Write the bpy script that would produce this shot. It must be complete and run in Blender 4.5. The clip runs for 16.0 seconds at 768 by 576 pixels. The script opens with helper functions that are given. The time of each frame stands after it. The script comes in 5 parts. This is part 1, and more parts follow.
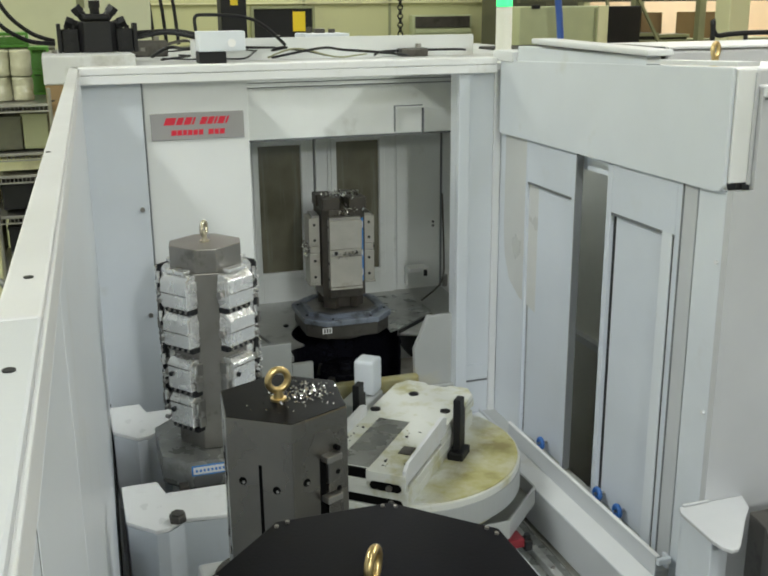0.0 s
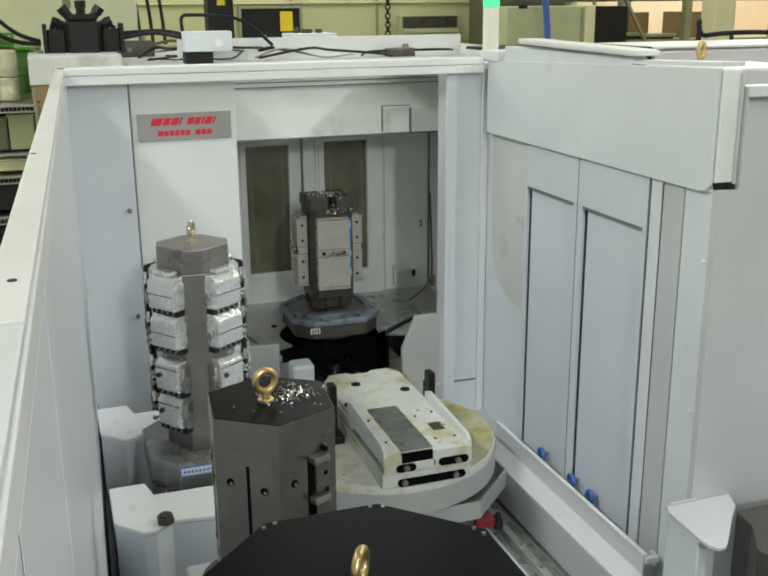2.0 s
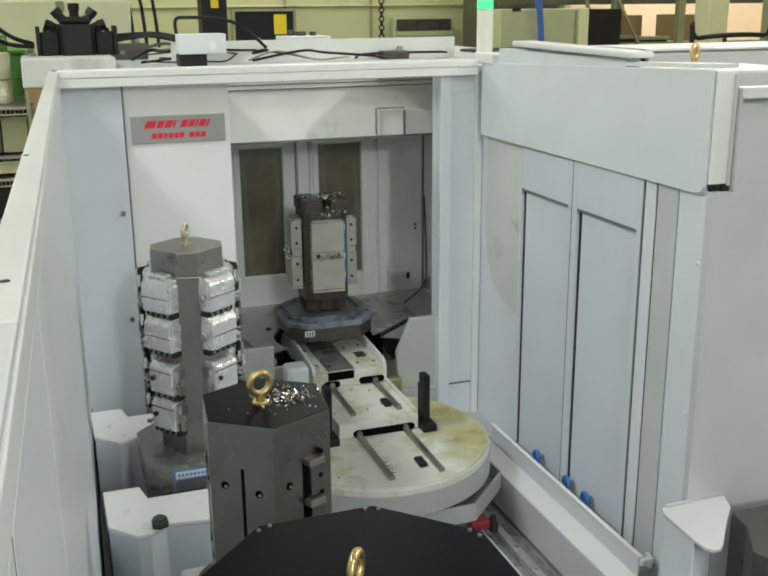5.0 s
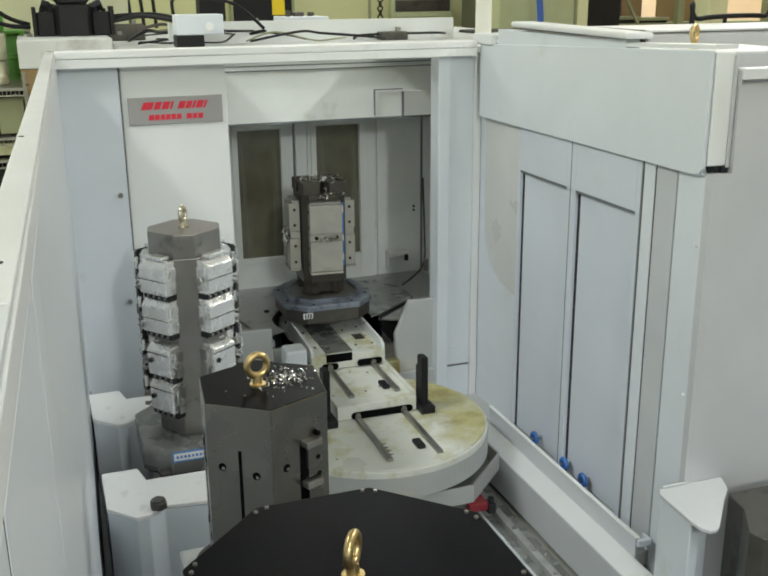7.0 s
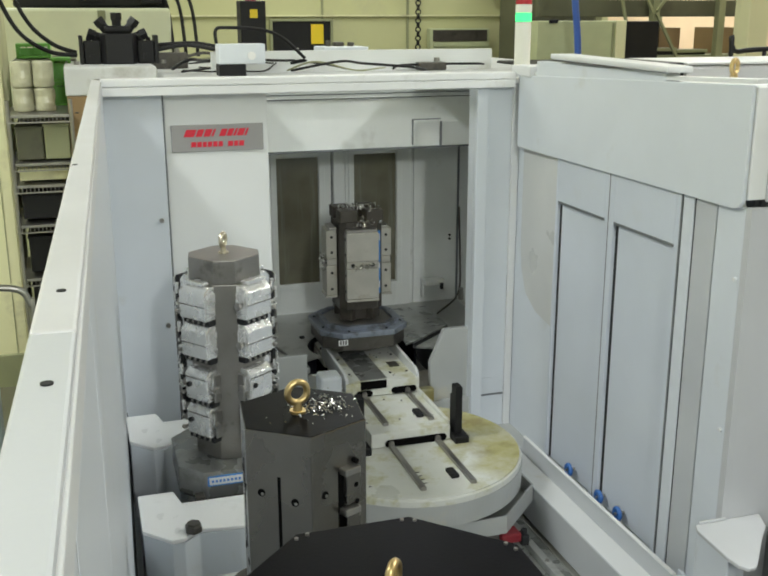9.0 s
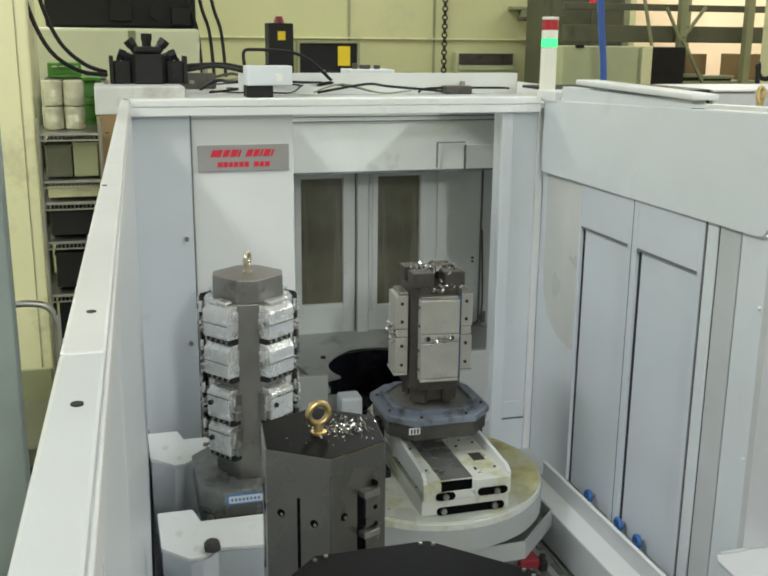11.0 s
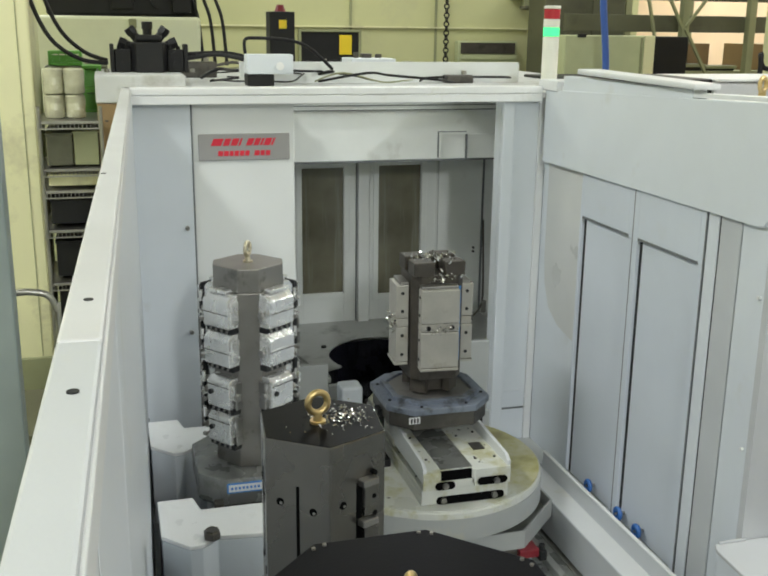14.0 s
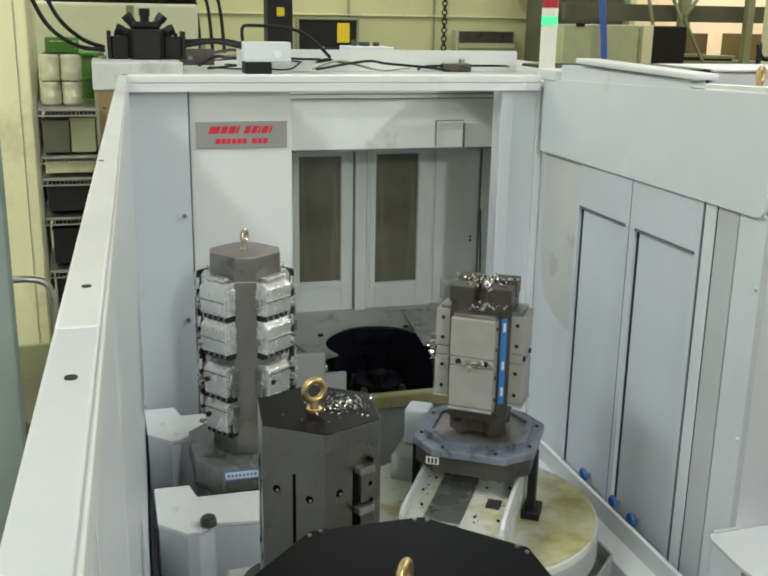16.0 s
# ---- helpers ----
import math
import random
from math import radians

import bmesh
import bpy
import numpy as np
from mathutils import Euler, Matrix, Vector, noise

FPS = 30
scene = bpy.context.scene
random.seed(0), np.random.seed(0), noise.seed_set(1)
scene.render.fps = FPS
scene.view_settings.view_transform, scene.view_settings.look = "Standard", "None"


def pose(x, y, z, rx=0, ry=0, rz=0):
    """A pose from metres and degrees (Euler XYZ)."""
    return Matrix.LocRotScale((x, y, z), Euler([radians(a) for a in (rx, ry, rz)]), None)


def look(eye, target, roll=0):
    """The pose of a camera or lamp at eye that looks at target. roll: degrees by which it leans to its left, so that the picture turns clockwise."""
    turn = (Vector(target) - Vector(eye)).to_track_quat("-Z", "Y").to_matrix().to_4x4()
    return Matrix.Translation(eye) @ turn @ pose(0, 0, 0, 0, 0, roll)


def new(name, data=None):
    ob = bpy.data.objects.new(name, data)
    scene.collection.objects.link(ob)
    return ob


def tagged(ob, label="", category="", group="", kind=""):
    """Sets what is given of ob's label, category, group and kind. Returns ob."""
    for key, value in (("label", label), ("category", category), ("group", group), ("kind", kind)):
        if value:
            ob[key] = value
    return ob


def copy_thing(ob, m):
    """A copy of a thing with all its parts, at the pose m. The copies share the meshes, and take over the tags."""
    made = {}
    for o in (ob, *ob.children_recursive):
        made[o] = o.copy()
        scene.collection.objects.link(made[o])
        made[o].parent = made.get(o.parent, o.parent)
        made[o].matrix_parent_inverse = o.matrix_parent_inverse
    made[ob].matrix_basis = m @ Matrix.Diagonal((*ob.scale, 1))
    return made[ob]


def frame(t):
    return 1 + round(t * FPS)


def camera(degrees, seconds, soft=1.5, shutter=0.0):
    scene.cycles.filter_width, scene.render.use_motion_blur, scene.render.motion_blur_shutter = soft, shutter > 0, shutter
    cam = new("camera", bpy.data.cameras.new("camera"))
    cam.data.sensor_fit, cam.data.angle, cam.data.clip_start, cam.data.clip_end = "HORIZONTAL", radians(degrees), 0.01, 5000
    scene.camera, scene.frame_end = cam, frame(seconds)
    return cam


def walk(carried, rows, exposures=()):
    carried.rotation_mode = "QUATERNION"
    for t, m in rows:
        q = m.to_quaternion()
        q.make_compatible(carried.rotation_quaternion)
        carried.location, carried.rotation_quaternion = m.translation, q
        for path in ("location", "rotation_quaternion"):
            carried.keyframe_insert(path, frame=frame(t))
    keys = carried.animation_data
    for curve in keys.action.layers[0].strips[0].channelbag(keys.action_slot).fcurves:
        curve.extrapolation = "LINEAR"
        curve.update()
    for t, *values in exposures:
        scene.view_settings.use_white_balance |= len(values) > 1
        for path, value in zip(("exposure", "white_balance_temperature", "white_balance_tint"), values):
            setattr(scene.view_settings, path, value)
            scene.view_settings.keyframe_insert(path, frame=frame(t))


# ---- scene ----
cam = camera(43.0, 16.0, soft=2.0, shutter=0.3)
# seconds, eye, target, roll
PATH = [
    (0, (-0.007, 0.017, 2.449), (0.59, 1.842, 1.89), -0.5),
    (0.5, (-0.006, 0.015, 2.451), (0.594, 1.838, 1.888), -0.7),
    (1, (-0.006, 0.017, 2.45), (0.608, 1.835, 1.886), -0.4),
    (1.5, (-0.005, 0.017, 2.45), (0.61, 1.835, 1.886), -0.4),
    (2, (-0.004, 0.016, 2.451), (0.615, 1.834, 1.891), -0.5),
    (2.5, (-0.005, 0.016, 2.452), (0.618, 1.841, 1.922), -0.7),
    (3, (-0.005, 0.017, 2.451), (0.611, 1.839, 1.902), -0.6),
    (3.5, (-0.006, 0.017, 2.451), (0.608, 1.838, 1.898), -0.8),
    (4, (-0.005, 0.018, 2.45), (0.616, 1.837, 1.899), -0.7),
    (6.5, (-0.003, 0.021, 2.446), (0.631, 1.828, 1.867), -0.4),
    (7, (0.0, 0.022, 2.446), (0.629, 1.827, 1.857), -0.5),
    (7.5, (-0.002, 0.021, 2.447), (0.627, 1.828, 1.863), -0.4),
    (8, (-0.006, 0.018, 2.45), (0.607, 1.837, 1.888), -0.4),
    (8.5, (-0.016, 0.012, 2.456), (0.565, 1.849, 1.92), -0.1),
    (9, (-0.02, 0.013, 2.456), (0.552, 1.853, 1.92), -0.1),
    (9.5, (-0.027, 0.011, 2.464), (0.526, 1.87, 1.978), 0.3),
    (9.7, (-0.031, 0.009, 2.466), (0.501, 1.876, 1.985), 0.5),
    (12, (-0.02, 0.002, 2.463), (0.512, 1.862, 1.956), 0.6),
    (12.5, (-0.02, 0.001, 2.464), (0.512, 1.861, 1.956), 0.6),
    (13, (-0.02, 0.003, 2.463), (0.508, 1.863, 1.95), 0.7),
    (13.5, (-0.019, 0.003, 2.463), (0.514, 1.861, 1.95), 0.7),
    (14, (-0.021, 0.004, 2.463), (0.507, 1.862, 1.947), 0.7),
    (14.5, (-0.022, 0.004, 2.464), (0.501, 1.861, 1.938), 0.8),
    (15, (-0.022, 0.003, 2.464), (0.503, 1.862, 1.943), 0.9),
    (15.5, (-0.021, 0.004, 2.462), (0.501, 1.86, 1.932), 1.0),
    (16, (-0.022, 0.001, 2.463), (0.511, 1.852, 1.925), 1.0),
]
walk(cam, [(t, look(eye, target, roll)) for t, eye, target, roll in PATH])

# ---- light ----
world = bpy.data.worlds.new("shop_air")
scene.world = world
world.use_nodes = True
world.node_tree.nodes["Background"].inputs[0].default_value = (0.9, 0.95, 1.0, 1)
world.node_tree.nodes["Background"].inputs[1].default_value = 0.15
scene.view_settings.exposure = 0.0


# rows of tubes over the hall: place and power
LAMPS = ((-2.0, 2.9, 155), (4.3, 2.0, 145), (1.0, -1.6, 62), (-1.9, 7.6, 150), (2.2, 7.8, 62), (5.6, 7.6, 72), (7.6, 9.4, 160), (0.6, -5.8, 470), (-2.6, -5.8, 110))


def ceiling_lamp(x, y, z, watts, sx=0.35, sy=2.4):
    data = bpy.data.lights.new("fluorescent_tubes", "AREA")
    data.shape, data.size, data.size_y, data.energy = "RECTANGLE", sx, sy, watts
    data.color = (0.965, 1.0, 0.975)
    ob = new("fluorescent_tubes", data)
    ob.location = (x, y, z)
    return ob


for lx, ly, lw in LAMPS:
    ceiling_lamp(lx, ly, 4.9, lw)

# ---- materials ----


def material(name, color, rough=0.5, metal=0.0, vary=0.06, scale=4.0, bump=0.02, grain=180.0, stain=None, stain_amount=0.0, stain_scale=3.0, spec=0.5, stretch=None):
    m = bpy.data.materials.new(name)
    m.use_nodes = True
    nt = m.node_tree
    nd, lk = nt.nodes, nt.links
    b = nd["Principled BSDF"]
    b.inputs["Metallic"].default_value = metal
    b.inputs["Specular IOR Level"].default_value = spec
    tc = nd.new("ShaderNodeTexCoord")
    big = nd.new("ShaderNodeTexNoise")
    big.inputs["Scale"].default_value, big.inputs["Detail"].default_value = scale, 5
    lk.new(tc.outputs["Object"], big.inputs["Vector"])
    fine = nd.new("ShaderNodeTexNoise")
    fine.inputs["Scale"].default_value, fine.inputs["Detail"].default_value = grain, 3
    lk.new(tc.outputs["Object"], fine.inputs["Vector"])
    ramp = nd.new("ShaderNodeMapRange")
    ramp.inputs["From Min"].default_value, ramp.inputs["From Max"].default_value = 0.3, 0.7
    ramp.inputs["To Min"].default_value, ramp.inputs["To Max"].default_value = 1 - vary, 1 + vary
    lk.new(big.outputs["Fac"], ramp.inputs["Value"])
    mul = nd.new("ShaderNodeMix")
    mul.data_type, mul.blend_type = "RGBA", "MULTIPLY"
    mul.inputs["Factor"].default_value = 1.0
    mul.inputs["A"].default_value = (*color, 1)
    lk.new(ramp.outputs["Result"], mul.inputs["B"])
    last = mul.outputs["Result"]
    if stain:
        sp = nd.new("ShaderNodeTexNoise")
        sp.inputs["Scale"].default_value, sp.inputs["Detail"].default_value, sp.inputs["Roughness"].default_value = stain_scale, 8, 0.65
        if stretch:
            mp = nd.new("ShaderNodeMapping")
            mp.inputs["Scale"].default_value = stretch
            lk.new(tc.outputs["Object"], mp.inputs["Vector"])
            lk.new(mp.outputs["Vector"], sp.inputs["Vector"])
        else:
            lk.new(tc.outputs["Object"], sp.inputs["Vector"])
        sr = nd.new("ShaderNodeMapRange")
        sr.inputs["From Min"].default_value, sr.inputs["From Max"].default_value = 0.62 - stain_amount * 0.4, 0.75 - stain_amount * 0.3
        lk.new(sp.outputs["Fac"], sr.inputs["Value"])
        mx = nd.new("ShaderNodeMix")
        mx.data_type = "RGBA"
        mx.inputs["B"].default_value = (*stain, 1)
        lk.new(last, mx.inputs["A"])
        lk.new(sr.outputs["Result"], mx.inputs["Factor"])
        last = mx.outputs["Result"]
    lk.new(last, b.inputs["Base Color"])
    rr = nd.new("ShaderNodeMapRange")
    rr.inputs["To Min"].default_value, rr.inputs["To Max"].default_value = max(0.03, rough - 0.1), min(1, rough + 0.1)
    lk.new(big.outputs["Fac"], rr.inputs["Value"])
    lk.new(rr.outputs["Result"], b.inputs["Roughness"])
    bp = nd.new("ShaderNodeBump")
    bp.inputs["Strength"].default_value, bp.inputs["Distance"].default_value = bump * 10, 0.001
    lk.new(fine.outputs["Fac"], bp.inputs["Height"])
    lk.new(bp.outputs["Normal"], b.inputs["Normal"])
    return m


def glowing(name, color, strength):
    m = bpy.data.materials.new(name)
    m.use_nodes = True
    b = m.node_tree.nodes["Principled BSDF"]
    b.inputs["Base Color"].default_value = (*color, 1)
    b.inputs["Emission Color"].default_value = (*color, 1)
    b.inputs["Emission Strength"].default_value = strength
    return m


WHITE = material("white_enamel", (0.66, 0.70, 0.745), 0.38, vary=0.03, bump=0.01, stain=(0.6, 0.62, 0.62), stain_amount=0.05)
RAILW = material("white_rail_enamel", (0.70, 0.715, 0.725), 0.42, vary=0.03, stain=(0.66, 0.66, 0.63), stain_amount=0.12, stain_scale=6)
COVERW = material("bright_white_enamel", (0.80, 0.81, 0.81), 0.36, vary=0.03, stain=(0.7, 0.7, 0.68), stain_amount=0.1, stain_scale=8)
COVERB = material("lit_top_cover_white", (0.89, 0.895, 0.895), 0.3, vary=0.03, stain=(0.78, 0.78, 0.77), stain_amount=0.08, stain_scale=8)
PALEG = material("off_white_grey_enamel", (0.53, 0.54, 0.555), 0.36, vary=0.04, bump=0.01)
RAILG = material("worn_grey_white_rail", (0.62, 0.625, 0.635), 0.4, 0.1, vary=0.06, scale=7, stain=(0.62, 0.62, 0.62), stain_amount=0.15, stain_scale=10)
SIGNW = material("cream_white_enamel", (0.80, 0.815, 0.805), 0.36, vary=0.02, bump=0.01)
HOODW = material("white_hood_enamel", (0.84, 0.86, 0.84), 0.38, vary=0.04, stain=(0.62, 0.62, 0.58), stain_amount=0.1)
INNER = material("grey_white_machine_interior", (0.74, 0.76, 0.75), 0.4, vary=0.05, stain=(0.48, 0.48, 0.44), stain_amount=0.12)
DOORW = material("pale_blue_grey_enamel", (0.60, 0.645, 0.71), 0.36, vary=0.03, bump=0.01, stain=(0.58, 0.61, 0.64), stain_amount=0.1)
# greasy paint; its grey base also holds the shade around the machine mouth
BLOCKW = material("greasy_shaded_white_enamel", (0.44, 0.455, 0.45), 0.42, vary=0.06, stain=(0.52, 0.50, 0.40), stain_amount=0.15)
OILY = material("oil_yellowed_white_paint", (0.40, 0.38, 0.22), 0.3, vary=0.12, scale=5, stain=(0.36, 0.29, 0.08), stain_amount=0.5, stain_scale=3.2)
OILW = material("white_paint_with_oil_specks", (0.70, 0.71, 0.66), 0.32, vary=0.08, stain=(0.47, 0.45, 0.22), stain_amount=0.28, stain_scale=7)


def oiled_table(name):
    """White paint that turns oil-yellow towards +x, with brown blotches and pale spots."""
    m = material(name, (0.68, 0.69, 0.64), 0.3, vary=0.08, stain=(0.47, 0.45, 0.22), stain_amount=0.24, stain_scale=7)
    nd, lk = m.node_tree.nodes, m.node_tree.links
    b = nd["Principled BSDF"]
    white = b.inputs["Base Color"].links[0].from_socket
    tc = nd.new("ShaderNodeTexCoord")
    sep = nd.new("ShaderNodeSeparateXYZ")
    lk.new(tc.outputs["Object"], sep.inputs["Vector"])
    wob = nd.new("ShaderNodeTexNoise")
    wob.inputs["Scale"].default_value, wob.inputs["Detail"].default_value, wob.inputs["Roughness"].default_value = 6, 7, 0.62
    lk.new(tc.outputs["Object"], wob.inputs["Vector"])
    add = nd.new("ShaderNodeMath")
    add.operation = "MULTIPLY_ADD"
    add.inputs[1].default_value = 0.36
    lk.new(wob.outputs["Fac"], add.inputs[0])
    lk.new(sep.outputs["X"], add.inputs[2])
    rim = nd.new("ShaderNodeMapRange")
    rim.inputs["From Min"].default_value, rim.inputs["From Max"].default_value = 0.33, 0.46
    lk.new(add.outputs["Value"], rim.inputs["Value"])
    blot = nd.new("ShaderNodeTexNoise")
    blot.inputs["Scale"].default_value, blot.inputs["Detail"].default_value = 9, 8
    lk.new(tc.outputs["Object"], blot.inputs["Vector"])
    ramp = nd.new("ShaderNodeValToRGB")
    ramp.color_ramp.elements[0].position, ramp.color_ramp.elements[0].color = 0.36, (0.31, 0.26, 0.09, 1)
    ramp.color_ramp.elements[1].position, ramp.color_ramp.elements[1].color = 0.66, (0.56, 0.54, 0.37, 1)
    mid = ramp.color_ramp.elements.new(0.5)
    mid.color = (0.45, 0.42, 0.17, 1)
    lk.new(blot.outputs["Fac"], ramp.inputs["Fac"])
    mx = nd.new("ShaderNodeMix")
    mx.data_type = "RGBA"
    lk.new(rim.outputs["Result"], mx.inputs["Factor"])
    lk.new(white, mx.inputs["A"])
    lk.new(ramp.outputs["Color"], mx.inputs["B"])
    lk.new(mx.outputs["Result"], b.inputs["Base Color"])
    return m


TABLETOP = oiled_table("oil_yellowed_table_paint")
DULLW = material("dull_grey_white_paint", (0.575, 0.585, 0.575), 0.3, vary=0.05)
STEEL = material("oiled_dark_steel", (0.105, 0.098, 0.088), 0.40, 0.55, vary=0.18, scale=9, stain=(0.05, 0.045, 0.04), stain_amount=0.2, stain_scale=8)
STEELM = material("brushed_mid_steel", (0.28, 0.268, 0.25), 0.36, 0.7, vary=0.14, scale=10, stain=(0.12, 0.11, 0.10), stain_amount=0.15, stain_scale=9)
STEELD = material("brushed_dark_steel", (0.215, 0.205, 0.188), 0.27, 0.92, vary=0.18, scale=5, stain=(0.12, 0.105, 0.085), stain_amount=0.12, stain_scale=3, stretch=(3, 3, 0.6))
BROWNST = material("brown_oiled_steel", (0.065, 0.057, 0.047), 0.42, 0.25, vary=0.2, scale=12, stain=(0.03, 0.027, 0.022), stain_amount=0.25, stain_scale=10)
GALV = material("wet_galvanised_sheet", (0.33, 0.345, 0.335), 0.28, 0.35, vary=0.15, scale=10, stain=(0.2, 0.205, 0.195), stain_amount=0.35, stain_scale=9)
STEEL2 = material("machined_steel", (0.36, 0.35, 0.33), 0.33, 0.9, vary=0.12, scale=12)
PALLET = material("blue_grey_pallet_steel", (0.23, 0.26, 0.32), 0.34, 0.4, vary=0.2, stain=(0.09, 0.095, 0.10), stain_amount=0.35, stain_scale=14)
ALU = material("machined_aluminium", (0.43, 0.415, 0.375), 0.42, 0.35, vary=0.08, scale=15, bump=0.015, stain=(0.36, 0.33, 0.28), stain_amount=0.15, stain_scale=16)
ZINC = material("pale_zinc_plated_steel", (0.66, 0.60, 0.46), 0.3, 0.9, vary=0.15, scale=30)
PALTOP = material("wet_grey_steel", (0.25, 0.255, 0.245), 0.28, 0.45, vary=0.12, scale=9, stain=(0.14, 0.14, 0.13), stain_amount=0.3, stain_scale=8)
DEEP = material("deep_black_hole", (0.004, 0.004, 0.004), 0.7, spec=0.05)
ALUB = material("bright_cast_aluminium", (0.86, 0.86, 0.85), 0.26, 0.75, vary=0.04, scale=24, bump=0.0008, stain=(0.55, 0.55, 0.54), stain_amount=0.04, stain_scale=25)
OXIDE = material("black_oxide_top", (0.005, 0.005, 0.007), 0.42, 0.0, vary=0.25, scale=12, stain=(0.010, 0.010, 0.012), stain_amount=0.1, spec=0.05)
BLACK = material("black_rubber_plastic", (0.010, 0.010, 0.011), 0.5, vary=0.3, spec=0.3)
DARKOL = material("dark_olive_paint", (0.095, 0.095, 0.058), 0.55, vary=0.15, scale=3, stain=(0.06, 0.058, 0.04), stain_amount=0.1, stain_scale=2)
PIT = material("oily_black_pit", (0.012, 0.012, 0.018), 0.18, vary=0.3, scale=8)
BRASS = material("yellow_chromate_steel", (0.62, 0.47, 0.22), 0.32, 0.9, vary=0.12, scale=30)
CHIPS = material("bright_metal_chips", (0.75, 0.74, 0.72), 0.2, 1.0)
GASKET = material("black_gasket", (0.018, 0.019, 0.021), 0.6, spec=0.3)
# dark joints, and painted shade lines on the hood
SEAM = material("joint_and_shade_line_grey", (0.16, 0.17, 0.18), 0.6)
BLUE = material("blue_plastic", (0.04, 0.14, 0.42), 0.35)
BLUETAPE = material("blue_marker_tape", (0.03, 0.22, 0.62), 0.35)
RED = material("red_paint", (0.22, 0.012, 0.022), 0.4)
REDBRIGHT = material("red_sign_print", (0.72, 0.02, 0.05), 0.4)
PLATE = material("brushed_aluminium_sign", (0.38, 0.37, 0.37), 0.38, 0.5, vary=0.05)
PRINTW = material("white_print", (0.8, 0.8, 0.8), 0.5)
TROUGH = material("grimy_grey_white_paint", (0.27, 0.28, 0.255), 0.4, vary=0.15, scale=6, stain=(0.22, 0.21, 0.18), stain_amount=0.3, stain_scale=6)
TRAYG = material("grey_sheet_tray", (0.42, 0.43, 0.42), 0.35, 0.3, vary=0.1, stain=(0.25, 0.25, 0.24), stain_amount=0.2, stain_scale=7)
WALLY = material("pale_yellow_green_wall_paint", (0.52, 0.52, 0.28), 0.6, vary=0.05, scale=1.0, stain=(0.48, 0.47, 0.28), stain_amount=0.12, stain_scale=1.5)
JAMBG = material("grey_white_jamb_enamel", (0.52, 0.54, 0.56), 0.4, vary=0.04)
WALLC = material("cream_column_paint", (0.70, 0.68, 0.42), 0.55, vary=0.05, scale=1.5, stain=(0.5, 0.47, 0.3), stain_amount=0.15)
PEACH = material("peach_wall_paint", (0.85, 0.66, 0.44), 0.6, vary=0.04)
GREENST = material("olive_steel_paint", (0.26, 0.27, 0.15), 0.5, vary=0.1)
GREENCAB = material("pale_green_cabinet_paint", (0.44, 0.47, 0.28), 0.5, vary=0.08)
CEIL = material("grey_roof_deck", (0.62, 0.63, 0.60), 0.8, vary=0.1)
FLOORM = material("worn_grey_concrete", (0.24, 0.24, 0.22), 0.6, vary=0.15, scale=1.5, stain=(0.12, 0.12, 0.11), stain_amount=0.2)
CARD = material("brown_cardboard", (0.27, 0.18, 0.085), 0.8)
GREENBIN = material("green_plastic_bin", (0.12, 0.36, 0.05), 0.4)
WRAP = material("cloudy_plastic_wrap", (0.42, 0.41, 0.29), 0.25, vary=0.2, scale=14, bump=0.08, grain=30)
POSTG = material("dull_blue_grey_paint", (0.24, 0.28, 0.29), 0.5, vary=0.1)
GREYBOX = material("grey_machine_roof_paint", (0.56, 0.57, 0.56), 0.5, vary=0.08, stain=(0.35, 0.34, 0.3), stain_amount=0.2)
YELLOW = material("yellow_warning_sticker", (0.75, 0.55, 0.02), 0.4)
BLUEHOSE = material("blue_air_hose", (0.05, 0.12, 0.42), 0.35)
TUBE = material("white_signal_tube", (0.78, 0.78, 0.70), 0.4)
LAMPG = glowing("lit_green_lens", (0.06, 0.80, 0.26), 1.0)
LAMPR = material("unlit_red_lens", (0.45, 0.03, 0.05), 0.15)
BROWN = material("dusty_brown_glass", (0.17, 0.16, 0.115), 0.16, vary=0.35, scale=3, stain=(0.21, 0.205, 0.165), stain_amount=0.25, stain_scale=5, stretch=(6, 6, 0.35))
WHITEGREEN = material("pale_green_white_paint", (0.74, 0.76, 0.58), 0.5)

# ---- mesh helpers ----


def box(x0, x1, y0, y1, z0, z1, bevel=0.0, seg=2):
    bm = bmesh.new()
    bmesh.ops.create_cube(bm, size=1)
    for v in bm.verts:
        v.co = Vector((x0 + (v.co.x + 0.5) * (x1 - x0), y0 + (v.co.y + 0.5) * (y1 - y0), z0 + (v.co.z + 0.5) * (z1 - z0)))
    if bevel:
        bmesh.ops.bevel(bm, geom=bm.edges[:], offset=bevel, segments=seg, profile=0.5, affect="EDGES")
    return bm


def prism(points, z0, z1, bevel=0.0, seg=2):
    """An upright prism over a plan outline."""
    bm = bmesh.new()
    low = [bm.verts.new((x, y, z0)) for x, y in points]
    high = [bm.verts.new((x, y, z1)) for x, y in points]
    n = len(points)
    bm.faces.new(low[::-1])
    bm.faces.new(high)
    for i in range(n):
        bm.faces.new((low[i], low[(i + 1) % n], high[(i + 1) % n], high[i]))
    bmesh.ops.recalc_face_normals(bm, faces=bm.faces[:])
    if bevel:
        bmesh.ops.bevel(bm, geom=bm.edges[:], offset=bevel, segments=seg, profile=0.5, affect="EDGES")
    return bm


def ring_points(cx, cy, r, n, start=0.0):
    return [(cx + r * math.cos(radians(start + 360 * i / n)), cy + r * math.sin(radians(start + 360 * i / n))) for i in range(n)]


